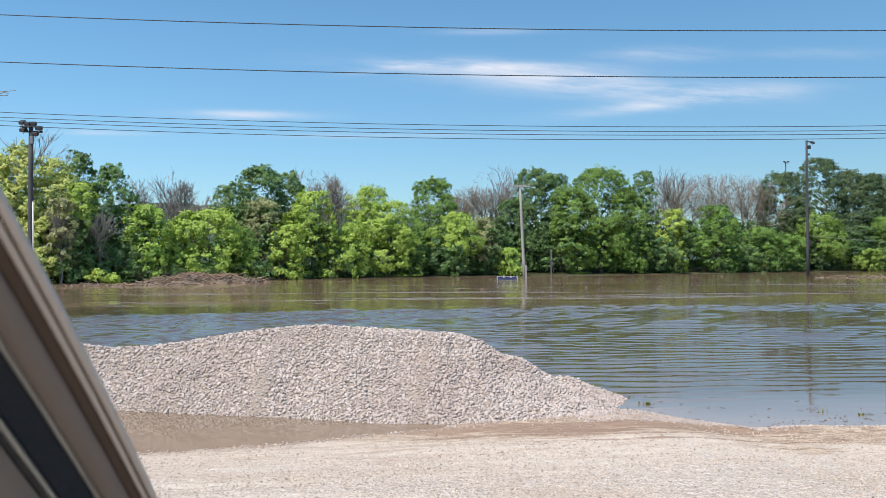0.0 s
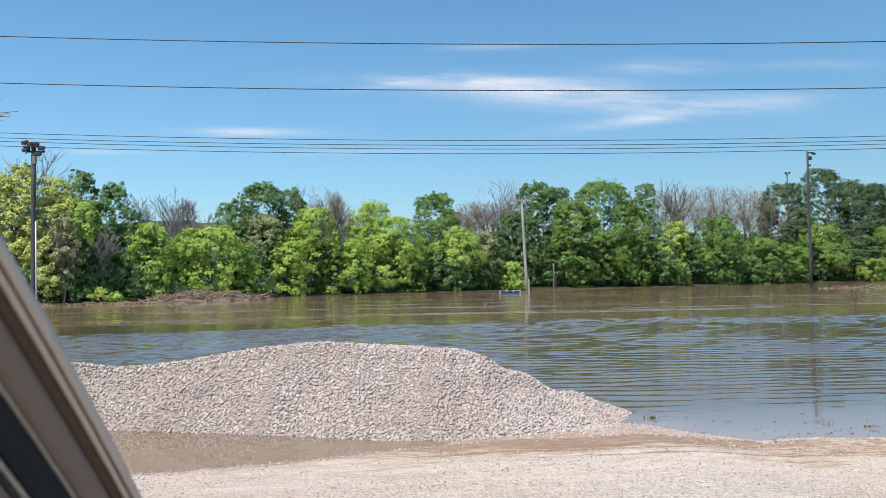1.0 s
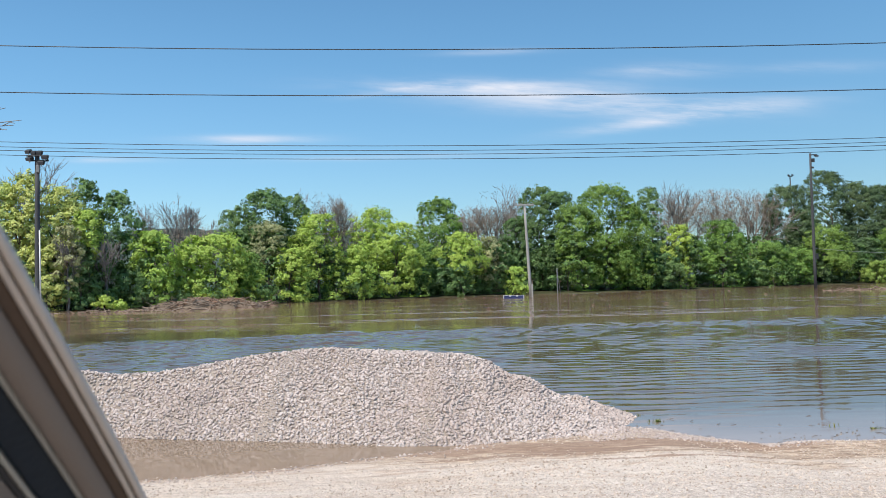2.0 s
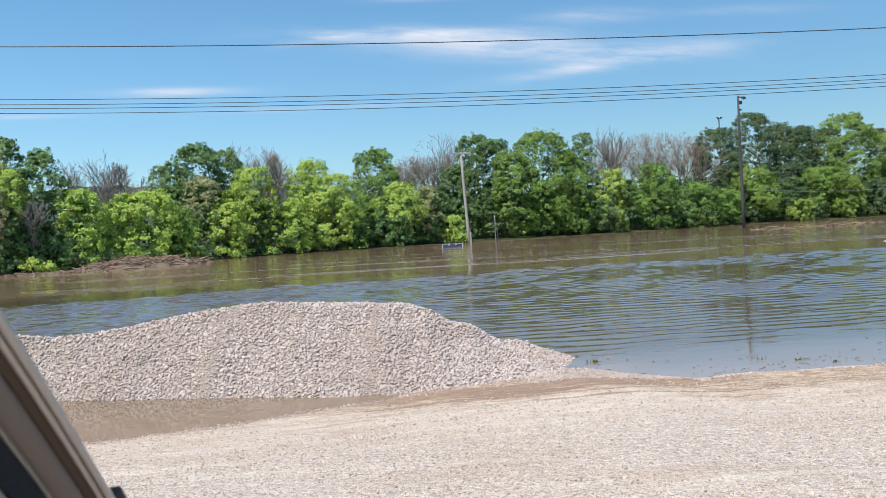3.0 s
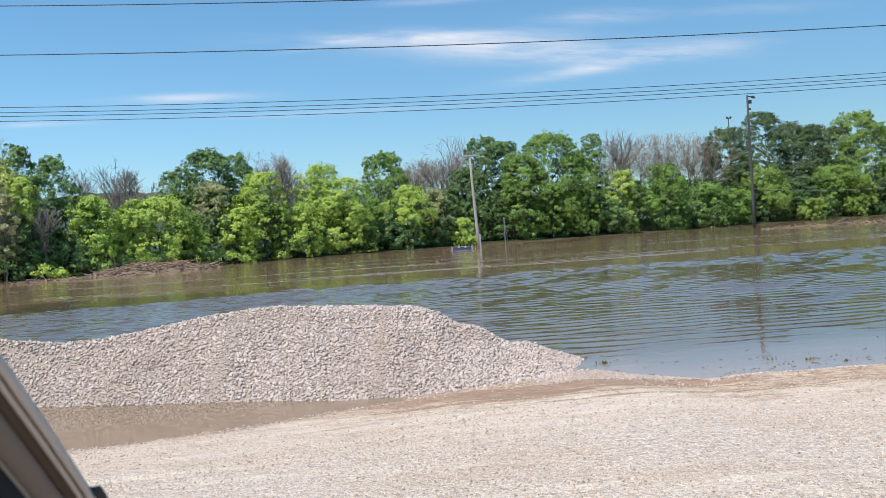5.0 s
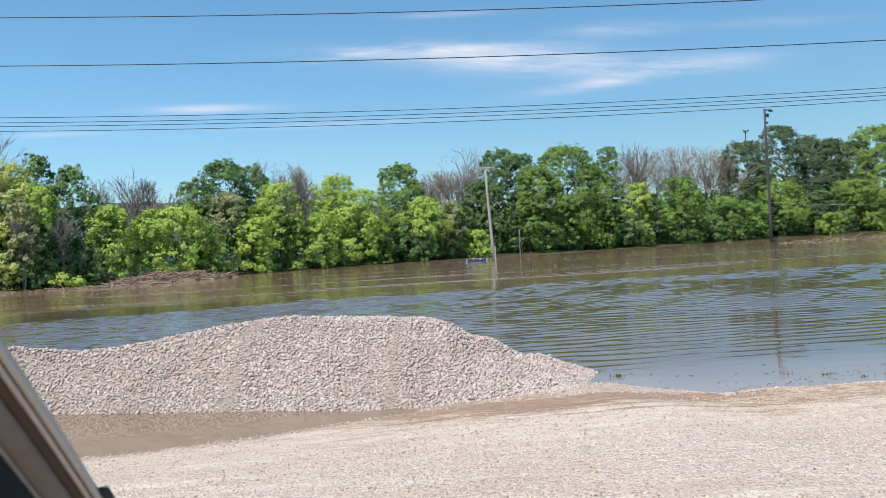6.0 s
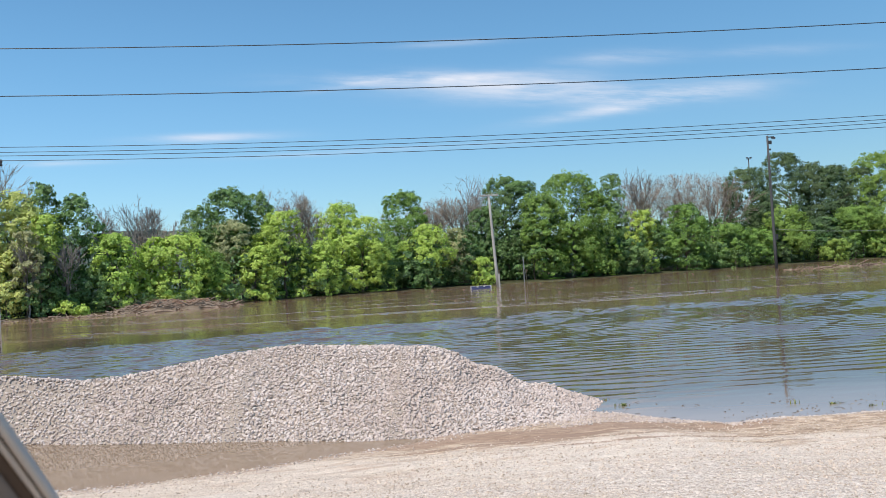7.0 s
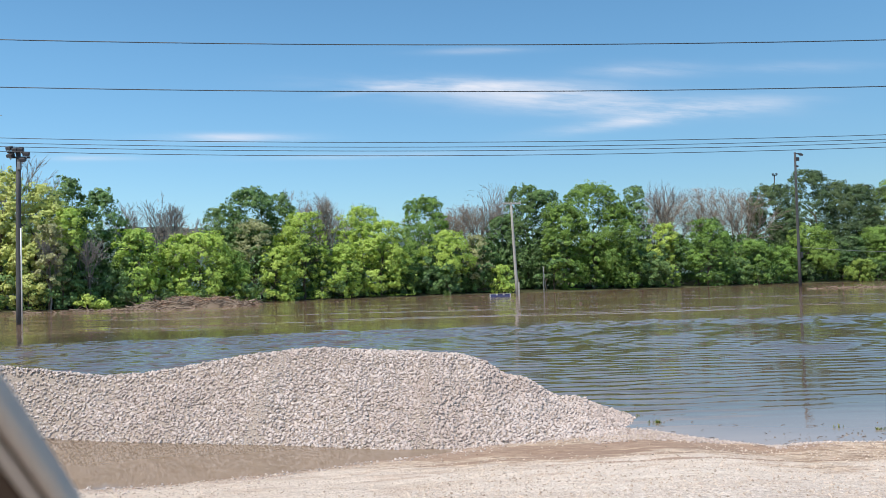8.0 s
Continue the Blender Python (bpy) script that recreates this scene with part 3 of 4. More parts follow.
tagged(loose, kind="stuff")
attach(loose, heap)
n = 18000
px_, py_ = rng.uniform(-8.2, 2.75, n), rng.uniform(10.2, 12.9, n)
pz_ = heap_z(px_, py_)
keep = pz_ > -0.03
px_, py_, pz_ = px_[keep], py_[keep], pz_[keep]
size = 0.008 + 0.010 * rng.random(len(px_))
attach(tagged(new("chipping", stones_mesh("chipping", np.stack([px_, py_, pz_ + 0.008], 1), size, OCT_V, OCT_F, STONE)), kind="stuff"), heap)


# ------------------------------------------------------------ trees
TO_SUN = np.array([math.sin(SUN_AZ) * math.cos(SUN_EL), math.cos(SUN_AZ) * math.cos(SUN_EL), math.sin(SUN_EL)])   # leaves turn to the light


def leaf_quads(name, p, d, size, mat, rng, loose=0.38):
    """Folded leaf tufts at p, turned to d, in one mesh."""
    count = len(p)
    nrm = d + rng.normal(scale=loose, size=(count, 3))
    nrm /= np.linalg.norm(nrm, axis=1, keepdims=True)
    t1 = np.cross(nrm, rng.normal(size=(count, 3)))
    t1 /= np.linalg.norm(t1, axis=1, keepdims=True)
    t2 = np.cross(nrm, t1)
    s = size * rng.uniform(0.6, 1.35, count)[:, None]
    droop = nrm * s * 0.25
    V = np.stack([p - t1 * s, p - t2 * s * 0.6 + droop, p + t1 * s, p + t2 * s * 0.65 + droop], 1)
    return raw_mesh(name, V.reshape(-1, 3), np.arange(count * 4).reshape(-1, 4), mat, smooth=False)


def leaf_cloud(name, H, R, low, leaves, size, mat, rng):
    """A crown in three steps: boughs over the tree's outline, tufts over each bough, leaves over each tuft."""
    tall = H * (1 - low)
    mean = min(max(0.36 * R, 0.4), 1.45)
    n = int(10 + 5.2 * R * tall / (3.1 * mean * mean) * 1.1)
    t = ((np.arange(n) + rng.uniform(0.1, 0.9, n)) / n) ** 0.78
    z = H * (low + (1 - low) * t)
    prof = np.sqrt(np.clip(1 - ((t - 0.40) / 0.64) ** 2, 0.03, 1))
    a = np.arange(n) * 2.4 + rng.uniform(-0.7, 0.7, n)
    rad = mean * rng.uniform(0.6, 1.35, n) * (1.08 - 0.25 * t)
    lop = 1 + 0.16 * np.sin(a * 2 + rng.uniform(0, 6)) + 0.14 * np.sin(a * 3 + 5 * t + rng.uniform(0, 6)) + 0.08 * np.sin(13 * t + a)
    out = np.maximum(R * prof * lop - rad * 0.65, 0) * rng.uniform(0.8, 1.0, n)
    c = np.stack([np.cos(a) * out, np.sin(a) * out, np.minimum(z, H - rad * 0.9)], 1)
    # tufts
    m = max(60, leaves // 26)
    bough = rng.choice(n, m, p=rad ** 2 / np.sum(rad ** 2))
    axis_out = np.stack([np.cos(a), np.sin(a), 0.9 * (t - 0.25)], 1)
    d = rng.normal(size=(m, 3)) + 0.6 * axis_out[bough] + np.array([0, 0, 0.35])
    d /= np.linalg.norm(d, axis=1, keepdims=True)
    tuft = c[bough] + d * (rad[bough] * rng.uniform(0.8, 1.03, m))[:, None] * np.array([1, 1, 0.85])
    tuft_r = np.minimum(rad[bough] * 0.6, rng.uniform(0.22, 0.6, m))
    # shoots that break the outline, mostly upwards
    shoot = rng.random(m) < 0.1
    tuft[shoot] += d[shoot] * 0.22 + np.array([0, 0, 0.28])
    # leaves, some of them deep inside
    which = rng.integers(0, m, leaves)
    e = rng.normal(size=(leaves, 3)) + 0.5 * d[which]
    e /= np.linalg.norm(e, axis=1, keepdims=True)
    p = tuft[which] + e * (tuft_r[which] * rng.uniform(0.4, 1.1, leaves))[:, None] * np.array([1, 1, 0.8])
    deep = rng.random(leaves) < 0.18
    p[deep, :2] *= rng.uniform(0.35, 0.8, deep.sum())[:, None]
    p[:, 2] = np.maximum(p[:, 2], 0.05)
    nrm = 0.3 * e + 0.65 * d[which] + 0.35 * axis_out[bough][which] + 0.2 * TO_SUN
    kept = (p[:, 1] < 0.2 * R) | (rng.random(leaves) < 0.2)
    return leaf_quads(name, p[kept], nrm[kept], size, mat, rng)


def twig_cloud(name, H, R, count, mat, rng):
    """Fine twigs, each a thin sliver pointing up and out, spread through a crown."""
    t = rng.beta(2.2, 1.6, count)
    a, q = rng.uniform(0, 2 * math.pi, count), np.sqrt(rng.random(count))
    prof = np.sqrt(np.clip(1 - ((t - 0.5) / 0.6) ** 2, 0.02, 1)) * R * (1 + 0.25 * np.sin(3 * a + 6 * t))
    p = np.stack([np.cos(a) * prof * q, np.sin(a) * prof * q, H * (0.25 + 0.72 * t)], 1)
    way = np.stack([np.cos(a) * q, np.sin(a) * q, np.full(count, 0.9)], 1) + rng.normal(scale=0.7, size=(count, 3))
    way /= np.linalg.norm(way, axis=1, keepdims=True)
    side = np.cross(way, rng.normal(size=(count, 3)))
    side /= np.linalg.norm(side, axis=1, keepdims=True)
    L = rng.uniform(0.2, 0.65, count)[:, None]
    V = np.stack([p - way * L, p + side * 0.028, p + way * L, p - side * 0.028], 1)
    return raw_mesh(name, V.reshape(-1, 3), np.arange(count * 4).reshape(-1, 4), mat, smooth=False)


def limbs(H, R, rng, count=7, thick=0.017):
    """A bent tapered trunk and its limbs."""
    bend = rng.normal(scale=0.05 * R, size=(6, 2)).cumsum(0)
    pts = [(bend[i][0], bend[i][1], H * 0.62 * i / 5 - 0.4 * (i == 0)) for i in range(6)]
    out = [tube(pts, [H * thick * (1 - 0.15 * i) for i in range(6)], 7)]
    for k in range(count):
        f = rng.uniform(0.3, 0.95)
        i = min(int(f * 5), 4)
        base = Vector(pts[i]).lerp(Vector(pts[i + 1]), f * 5 - i)
        a = rng.uniform(0, 2 * math.pi)
        reach = R * rng.uniform(0.5, 0.9)
        lift = H * rng.uniform(0.08, 0.22)
        mid = base + Vector((math.cos(a) * reach * 0.5, math.sin(a) * reach * 0.5, lift * 0.65))
        end = base + Vector((math.cos(a) * reach, math.sin(a) * reach, lift))
        out.append(tube([base, mid, end], [H * thick * 0.4, H * thick * 0.25, H * thick * 0.1], 5))
    return out


def leafy_tree(name, label, x, y, H, R, mat, seed, low=0.08, density=1.0, group="trees on the far bank", leaf=0.15):
    r = np.random.default_rng(seed)
    ground_at = max(float(ground_z(x, y)), -0.3)
    tree = thing(name, label, "tree" if name == "tree" else "shrub", group, pose(x, y, ground_at, 0, 0, 0))
    attach(new("trunk", tubes_mesh("trunk", limbs(H - ground_at, R, r), BARK)), tree)
    leaves = int(density * 285 * R * (H * (1 - low) + R))
    attach(new("crown", leaf_cloud("crown", H * (1.0 if mat is LEAF_DULL else 1.02) - ground_at, R, low, leaves, leaf, mat, r)), tree)
    return tree


def bare_tree(label, x, y, H, R, mat, seed, depth=5, group="bare trees", haze=0):
    r = np.random.default_rng(seed)
    tree = thing("bare_tree", label, "tree", group, pose(x, y, max(float(ground_z(x, y)), -0.3)))
    trunk, twigs = [], []

    def grow(p, d, length, rad, level):
        mid = p + d * length * 0.5 + Vector(r.normal(scale=0.05 * length, size=3))
        end = p + d * length
        (trunk if level < 2 else twigs).append(tube([p, mid, end], [rad, rad * 0.85, rad * 0.62], 5 if level < 2 else 3))
        if level >= depth:
            return
        for k in range(3 if level else 4):
            nd = (d + Vector(r.normal(scale=0.5, size=3)) * min(1.0, max(0.62, R / H * 3.4)) + Vector((0, 0, 0.12))).normalized()
            grow(p + (end - p) * r.uniform(0.55, 1.0), nd, length * r.uniform(0.58, 0.85), max(rad * 0.6, 0.028), level + 1)

    grow(Vector((0, 0, -0.3)), Vector((0, 0, 1)), H * 0.36, H * 0.016, 0)
    top = max(max(v.z for v in t[0]) for t in twigs)
    s = H / top
    for t in trunk + twigs:
        for vert in t[0]:
            vert *= s
    attach(new("trunk", tubes_mesh("trunk", trunk, mat)), tree)
    attach(new("crown", tubes_mesh("crown", twigs, mat)), tree)
    if haze:
        attach(tagged(new("twig_haze", twig_cloud("twig_haze", H, R, haze, mat, r)), kind="stuff"), tree)
    return tree


TALL = "tall broadleaf tree with a dense dark green crown"
MIDT = "broadleaf tree with a full mid green crown"
LITE = "young tree with a bright yellow-green crown"
OLIV = "thin-leaved tree with a dull olive crown"
# x, y, height, radius, how far up the crown begins
dark = [(-45.3, 103.7, 15.9, 2.5, 0.29), (-41.7, 104.2, 14.2, 2.7, 0.32), (-43.1, 96.6, 7.2, 2.1, 0.0), (-40.9, 98.7, 5.0, 1.9, 0.0), (-38.4, 101.4, 5.0, 2.3, 0.0), (-26.2, 119.5, 15.7, 4.0, 0.25),
        (-29.2, 115.8, 12.9, 2.9, 0.33), (-22.9, 122.5, 15.2, 2.8, 0.25), (-16.9, 120.8, 7.6, 2.3, 0.0), (-6.2, 128.2, 4.7, 3.2, 0.0), (-0.4, 129.9, 4.6, 3.2, 0.0), (6.1, 133.5, 4.5, 3.3, 0.0),
        (36.1, 148.4, 17.9, 2.6, 0.22), (36.5, 139.5, 4.7, 3.0, 0.0), (53.5, 149.0, 4.5, 3.2, 0.0)]
dark_mid = [(15.6, 139.3, 17.4, 4.3, 0.0), (11.5, 138.3, 12.3, 3.2, 0.0), (18.5, 138.9, 16.5, 3.9, 0.0), (-47.8, 103.4, 13.2, 3.0, 0.1)]
light = [(-42.6, 97.8, 11.5, 2.1, 0.55), (-40.2, 96.2, 1.6, 1.1, 0.1), (-38.6, 97.3, 0.9, 1.3, 0.0), (-36.5, 101.7, 9.4, 2.6, 0.0), (-30.0, 106.0, 8.8, 4.3, 0.0), (-33.4, 104.7, 7.5, 2.3, 0.15),
         (-21.5, 112.3, 7.1, 2.6, 0.0), (-25.2, 107.9, 3.7, 1.9, 0.0), (-18.6, 117.4, 12.0, 3.4, 0.0), (-11.2, 126.7, 13.4, 3.6, 0.25), (-7.7, 124.6, 11.0, 4.5, 0.0), (-13.0, 119.4, 7.7, 2.5, 0.0),
         (1.9, 129.8, 9.7, 3.4, 0.3), (10.6, 130.1, 4.2, 1.9, 0.0), (39.7, 142.8, 10.8, 2.4, 0.3)]
light_far = [(71.1, 156.4, 10.6, 4.6, 0.2), (80.0, 156.0, 4.0, 2.5, 0.0), (106.9, 170.2, 16.8, 3.2, 0.4), (92.1, 160.2, 8.3, 2.9, 0.0), (105.2, 166.7, 6.0, 1.8, 0.4), (39.9, 139.5, 3.6, 1.3, 0.0)]
mid = [(-26.7, 110.0, 6.7, 2.4, 0.0), (-1.4, 136.4, 15.5, 4.4, 0.1), (26.3, 138.6, 17.3, 5.6, 0.0), (21.4, 135.5, 13.8, 3.8, 0.0), (30.3, 139.0, 13.9, 3.9, 0.0), (47.6, 144.2, 11.5, 3.7, 0.0),
       (57.4, 149.8, 8.0, 3.5, 0.0), (63.7, 151.5, 6.8, 3.1, 0.0), (86.5, 161.7, 10.2, 3.4, 0.0), (97.5, 169.7, 21.2, 6.2, 0.06), (88.8, 161.3, 10.1, 4.2, 0.12)]
dull = [(66.7, 163.7, 19.4, 4.9, 0.0), (76.9, 168.8, 22.8, 5.3, 0.0), (83.2, 169.8, 20.3, 4.6, 0.0), (68.6, 160.4, 14.3, 4.0, 0.0), (71.1, 157.5, 4.7, 3.5, 0.0), (80.7, 163.2, 8.4, 3.9, 0.0),
        (86.1, 168.6, 19.0, 4.4, 0.0), (93.0, 170.5, 19.3, 4.4, 0.05), (106.7, 174.1, 18.7, 4.5, 0.0), (113.1, 173.5, 18.0, 4.0, 0.0), (101.0, 164.6, 7.5, 3.6, 0.0), (99.1, 190.1, 21.8, 3.6, 0.3),
        (122.0, 176.0, 18.0, 5.5, 0.0), (132.0, 178.0, 18.0, 6.0, 0.0)]
willow = [(-49.3, 96.1, 15.7, 2.4, 0.0), (-46.3, 98.3, 14.3, 3.2, 0.18), (-46.0, 94.9, 7.2, 2.3, 0.0), (-53.0, 97.0, 14.6, 3.6, 0.0), (-58.0, 95.0, 12.6, 4.0, 0.0)]
olive = [(-25.0, 114.6, 10.9, 3.0, 0.4), (6.7, 132.7, 9.2, 2.9, 0.15), (-43.9, 95.0, 9.8, 1.8, 0.25)]
seed = 100
for group, mat, label in ((dark, LEAF_DARK, TALL), (dark_mid, LEAF_DEEP, TALL), (dull, LEAF_DULL, "tall tree with a dull grey-green crown"), (mid, LEAF_MID, MIDT), (willow, LEAF_WILLOW, "willow with a soft pale yellow-green crown"),
                          (light, LEAF_LIGHT, LITE), (light_far, LEAF_FRESH, LITE), (olive, LEAF_OLIVE, OLIV)):
    for x, y, H, R, low in group:
        seed += 1
        leafy_tree("tree", label, x, y, H, R, mat, seed, max(low, 0.05) if H > 9 and x > -2 else low, 0.6 if mat is LEAF_OLIVE else 1.0)

bare = [(-40.2, 110.2, 13.3, 1.2), (-38.3, 113.5, 14.5, 2.2), (-36.0, 115.0, 13.5, 2.0), (-49.1, 100.2, 17.9, 1.9), (-40.5, 98.0, 8.2, 1.5), (-20.1, 126.1, 16.4, 2.0), (9.2, 141.7, 18.6, 3.9), (42.3, 152.9, 19.2, 3.9),
        (-43.6, 94.6, 9.0, 1.6), (-53.1, 102.6, 16.7, 2.6)]
for i, (x, y, H, R) in enumerate(bare):
    bare_tree("leafless tree with pale grey branches", x, y, H, R, DEADWOOD, 300 + i, 5, "bare trees", 160)
twiggy = [(-17.4, 129.4, 15.5, 2.0), (4.1, 143.6, 14.9, 2.7), (7.0, 145.8, 14.9, 2.8), (11.6, 146.3, 15.1, 2.8), (-15.8, 130.5, 13.3, 2.4), (-37.8, 115.8, 10.9, 2.6), (-35.3, 117.4, 10.8, 2.4), (40.8, 154.3, 17.6, 2.9),
          (46.4, 157.6, 17.5, 3.0), (50.6, 159.6, 18.7, 3.0), (55.0, 161.7, 18.7, 3.6), (59.4, 163.7, 18.7, 3.6), (62.1, 163.8, 17.0, 2.8), (0.5, 145.0, 13.6, 3.0)]
for i, (x, y, H, R) in enumerate(twiggy):
    bare_tree("leafless tree with dense reddish brown twigs", x, y, H, R, DEADTWIG, 340 + i, 5, "brown bare trees", int(5.2 * H * H))

# undergrowth along the waterline and behind
r = np.random.default_rng(77)
models = [leafy_tree("shrub", "low dark green shrub at the waterline, darkened for shade", -58 - 4 * k, 92 - 3 * k, 4.2 + 0.5 * k, 3.0, m, 500 + k, 0.0, 0.25, "undergrowth on the far bank", 0.19)
          for k, m in enumerate((LEAF_DARK, LEAF_MID, LEAF_DEEP, LEAF_DEEP))]
x = -52.0
while x < 130:
    xx0 = x
    for off, scale in ((0.4, 0.7), (5.5, 1.25), (12.0, 1.9)):
        if off < 1 and r.random() < (0.62 if xx0 < -2 else 0.88):
            continue
        xx = x + r.uniform(-1.6, 1.6)
        yy = float(bank(xx)) + off + r.uniform(-0.6, 1.2)
        # mostly the darkest leaf colours, standing in for shade under the crowns
        k = r.choice(4, p=(0.5, 0.2, 0.15, 0.15) if xx < -30 else (0.3, 0.08, 0.32, 0.3) if xx < -2 else (0.1, 0.02, 0.46, 0.42))
        s = scale * r.uniform(0.55, 1.2)
        if off > 10:
            if -41 < xx < -29:
                continue
            s = min(s, 1.7)
        c = copy_thing(models[k], pose(xx, yy, max(float(ground_z(xx, yy)), -0.2), 0, 0, r.uniform(0, 360)))
        c.scale = (s * 1.05, s * 1.05, s)
    x += 3.6

# ------------------------------------------------------------ flood debris
def sticks(count, box, length, seed, lift, mat, name):
    r = np.random.default_rng(seed)
    out = []
    for _ in range(count):
        x, y = r.uniform(box[0], box[1]), r.uniform(box[2], box[3])
        z = lift(x, y) + r.uniform(-0.05, 0.22)
        a, tilt, L = r.uniform(0, math.pi), r.normal(scale=0.22), length * r.uniform(0.35, 1.3)
        d = Vector((math.cos(a), math.sin(a) * 0.7, tilt)) * L * 0.5
        c = Vector((x, y, z))
        q = r.uniform(0.02, 0.07)
        out.append(tube([c - d, c + Vector(r.normal(scale=0.06, size=3)), c + d], [q, q * 0.9, q * 0.4], 4))
    return tubes_mesh(name, out, mat)


def mound(x, y):
    return 0.72 * max(0, 1 - ((x + 27.5) / 7.2) ** 2) * max(0, 1 - ((y - 95) / 3.4) ** 2) + 0.25 * math.sin(x * 1.7) * max(0, 1 - ((x + 27.5) / 6) ** 2) - 0.05


def mat_mud():
    m, t = material("river_mud")
    pos = place(t)
    n = t.noise(pos, 1.3, 5.0)
    surface(t, t.mix(n, (0.1, 0.075, 0.05), (0.23, 0.17, 0.12)), 0.9, t.bump(n, 0.1))
    return m


MUD = mat_mud()
drift = thing("debris_pile", "low heap of brown flood driftwood and sticks on mud", "debris")
attach(new("mud", grid(np.arange(-36, -18.9, 0.5), np.arange(91, 99.1, 0.4), lambda X, Y: np.maximum(np.vectorize(mound)(X, Y) - 0.12 + 0.06 * fbm(X, Y, 2.0), -0.4), "mud", MUD)), drift)
attach(tagged(new("driftwood", sticks(420, (-34, -20.5, 92.2, 97.5), 2.2, 11, mound, DRIFT, "driftwood")), kind="stuff"), drift)
RUSTY = mat_bark("reddish_drift_branches", (0.2, 0.11, 0.07), (0.42, 0.27, 0.19))
attach(tagged(new("branch", sticks(90, (-31, -23.5, 93.0, 96.0), 2.0, 14, lambda x, y: mound(x, y) + 0.08, RUSTY, "branch")), kind="stuff"), drift)
raft = thing("debris_raft", "thin raft of floating sticks and brown scum", "debris")
attach(tagged(new("driftwood", sticks(110, (45, 61, 98.2, 99.8), 2.0, 12, lambda x, y: -0.13 + 0.1 * math.exp(-((x - 51) / 4) ** 2), DRIFT, "driftwood")), kind="stuff"), raft)
attach(new("scum", grid(np.arange(45, 61, 0.5), np.arange(98.2, 99.8, 0.2), lambda X, Y: 0.01 + 0.05 * fbm(X, Y, 1.1) - 0.05 * np.abs(Y - 99) - 0.0006 * (X - 52) ** 2, "scum", MUD)), raft)

raft = thing("debris_raft", "thin line of floating twigs and pale foam scum", "debris")
attach(tagged(new("driftwood", sticks(120, (-42, -25, 83.6, 85.6), 1.8, 13, lambda x, y: -0.1, DRIFT, "driftwood")), kind="stuff"), raft)
attach(new("scum", grid(np.arange(-42, -25, 0.5), np.arange(83.6, 85.8, 0.2), lambda X, Y: 0.005 + 0.05 * fbm(X, Y, 1.3) - 0.045 * np.abs(Y - 84.7 - 0.4 * fbm(X, X, 0.3)), "scum", MUD)), raft)

# scattered flecks of driftwood and foam carried by the current
r = np.random.default_rng(21)
flecks = []
for _ in range(60):
    x, y = r.uniform(-25, 75), r.uniform(48, 118)
    if y > float(bank(x)) - 6:
        continue
    a, L = r.normal(scale=0.5), r.uniform(0.06, 0.24)
    d = Vector((math.cos(a), math.sin(a), 0.05)) * L
    flecks.append(tube([Vector((x, y, 0.02)) - d, Vector((x, y, 0.05)), Vector((x, y, 0.02)) + d], [0.015, 0.03, 0.01], 5))
tagged(new("flotsam", tubes_mesh("flotsam", flecks, DRIFT)), "scattered bits of driftwood floating on the flood", "driftwood", kind="stuff")

# bare tree standing in the flood upstream, its twig tips reaching over the water
def reaching_tree(x, y, tips):
    base = float(ground_z(x, y))
    tree = thing("bare_tree", "leafless tree standing in flood water, thin grey branches", "tree", "bare trees", pose(x, y, base))
    r = np.random.default_rng(8)
    H = 11.5 - base
    stem = [Vector((0.12 * math.sin(k), 0.1 * math.cos(2 * k), H * k / 6 - 0.3 * (k == 0))) for k in range(7)]
    attach(new("trunk", tubes_mesh("trunk", [tube(stem, [0.2 - 0.026 * k for k in range(7)], 8)], DEADWOOD)), tree)
    twigs = []
    for k, tip in enumerate(tips):
        end = Vector(tip) - Vector((x, y, base))
        start = stem[4] + Vector((0, 0, 0.25 * (k % 3)))
        mid = start.lerp(end, 0.55) + Vector((0, r.normal(scale=0.1), 0.25))
        twigs.append(tube([start, start.lerp(mid, 0.5) + Vector((0, 0, 0.15)), mid, end], [0.06, 0.045, 0.03, 0.012], 5))
        for f in (0.3, 0.6, 0.8):
            p = mid.lerp(end, f)
            q = p + (end - mid).normalized() * 0.35 + Vector((-0.1, r.normal(scale=0.2), r.normal(scale=0.12)))
            twigs.append(tube([p, p.lerp(q, 0.5), q], [0.018, 0.013, 0.007], 4))
    for k in range(14):
        a, z = math.pi + r.normal(scale=0.8), r.uniform(4.5, H)
        p = Vector((0, 0, z))
        L = r.uniform(0.8, 1.9)
        q = p + Vector((math.cos(a) * L, math.sin(a) * L, L * 0.7))
        twigs.append(tube([p, p.lerp(q, 0.5), q], [0.045, 0.03, 0.01], 4))
    attach(new("crown", tubes_mesh("crown", twigs, DEADWOOD)), tree)


reaching_tree(-20.5, 30.0, ((-15.48, 30.00, 8.39), (-15.77, 30.00, 8.21), (-16.02, 30.00, 8.05), (-16.06, 30.00, 8.86)))

# ------------------------------------------------------------ floodlight poles in the water
def floodlight(parent, at, yaw, wide=0.46):
    """One lamp: housing with a bracket and a glass."""
    turn = pose(0, 0, 0, 24, 0, yaw)
    body = part("floodlight", box_bm(wide, 0.34, 0.24, 0.05, at, turn), LAMP_GREY, parent, "dark grey floodlight")
    front = Vector(at) + turn.to_3x3() @ Vector((0, -0.18, 0))
    part("glass", box_bm(wide * 0.86, 0.02, 0.19, 0.006, front, turn), LAMP_GLASS, body, "pale lamp glass")
    part("bracket", box_bm(0.06, 0.06, 0.2, 0.01, Vector(at) - Vector((0, 0, 0.16))), STEEL, body)


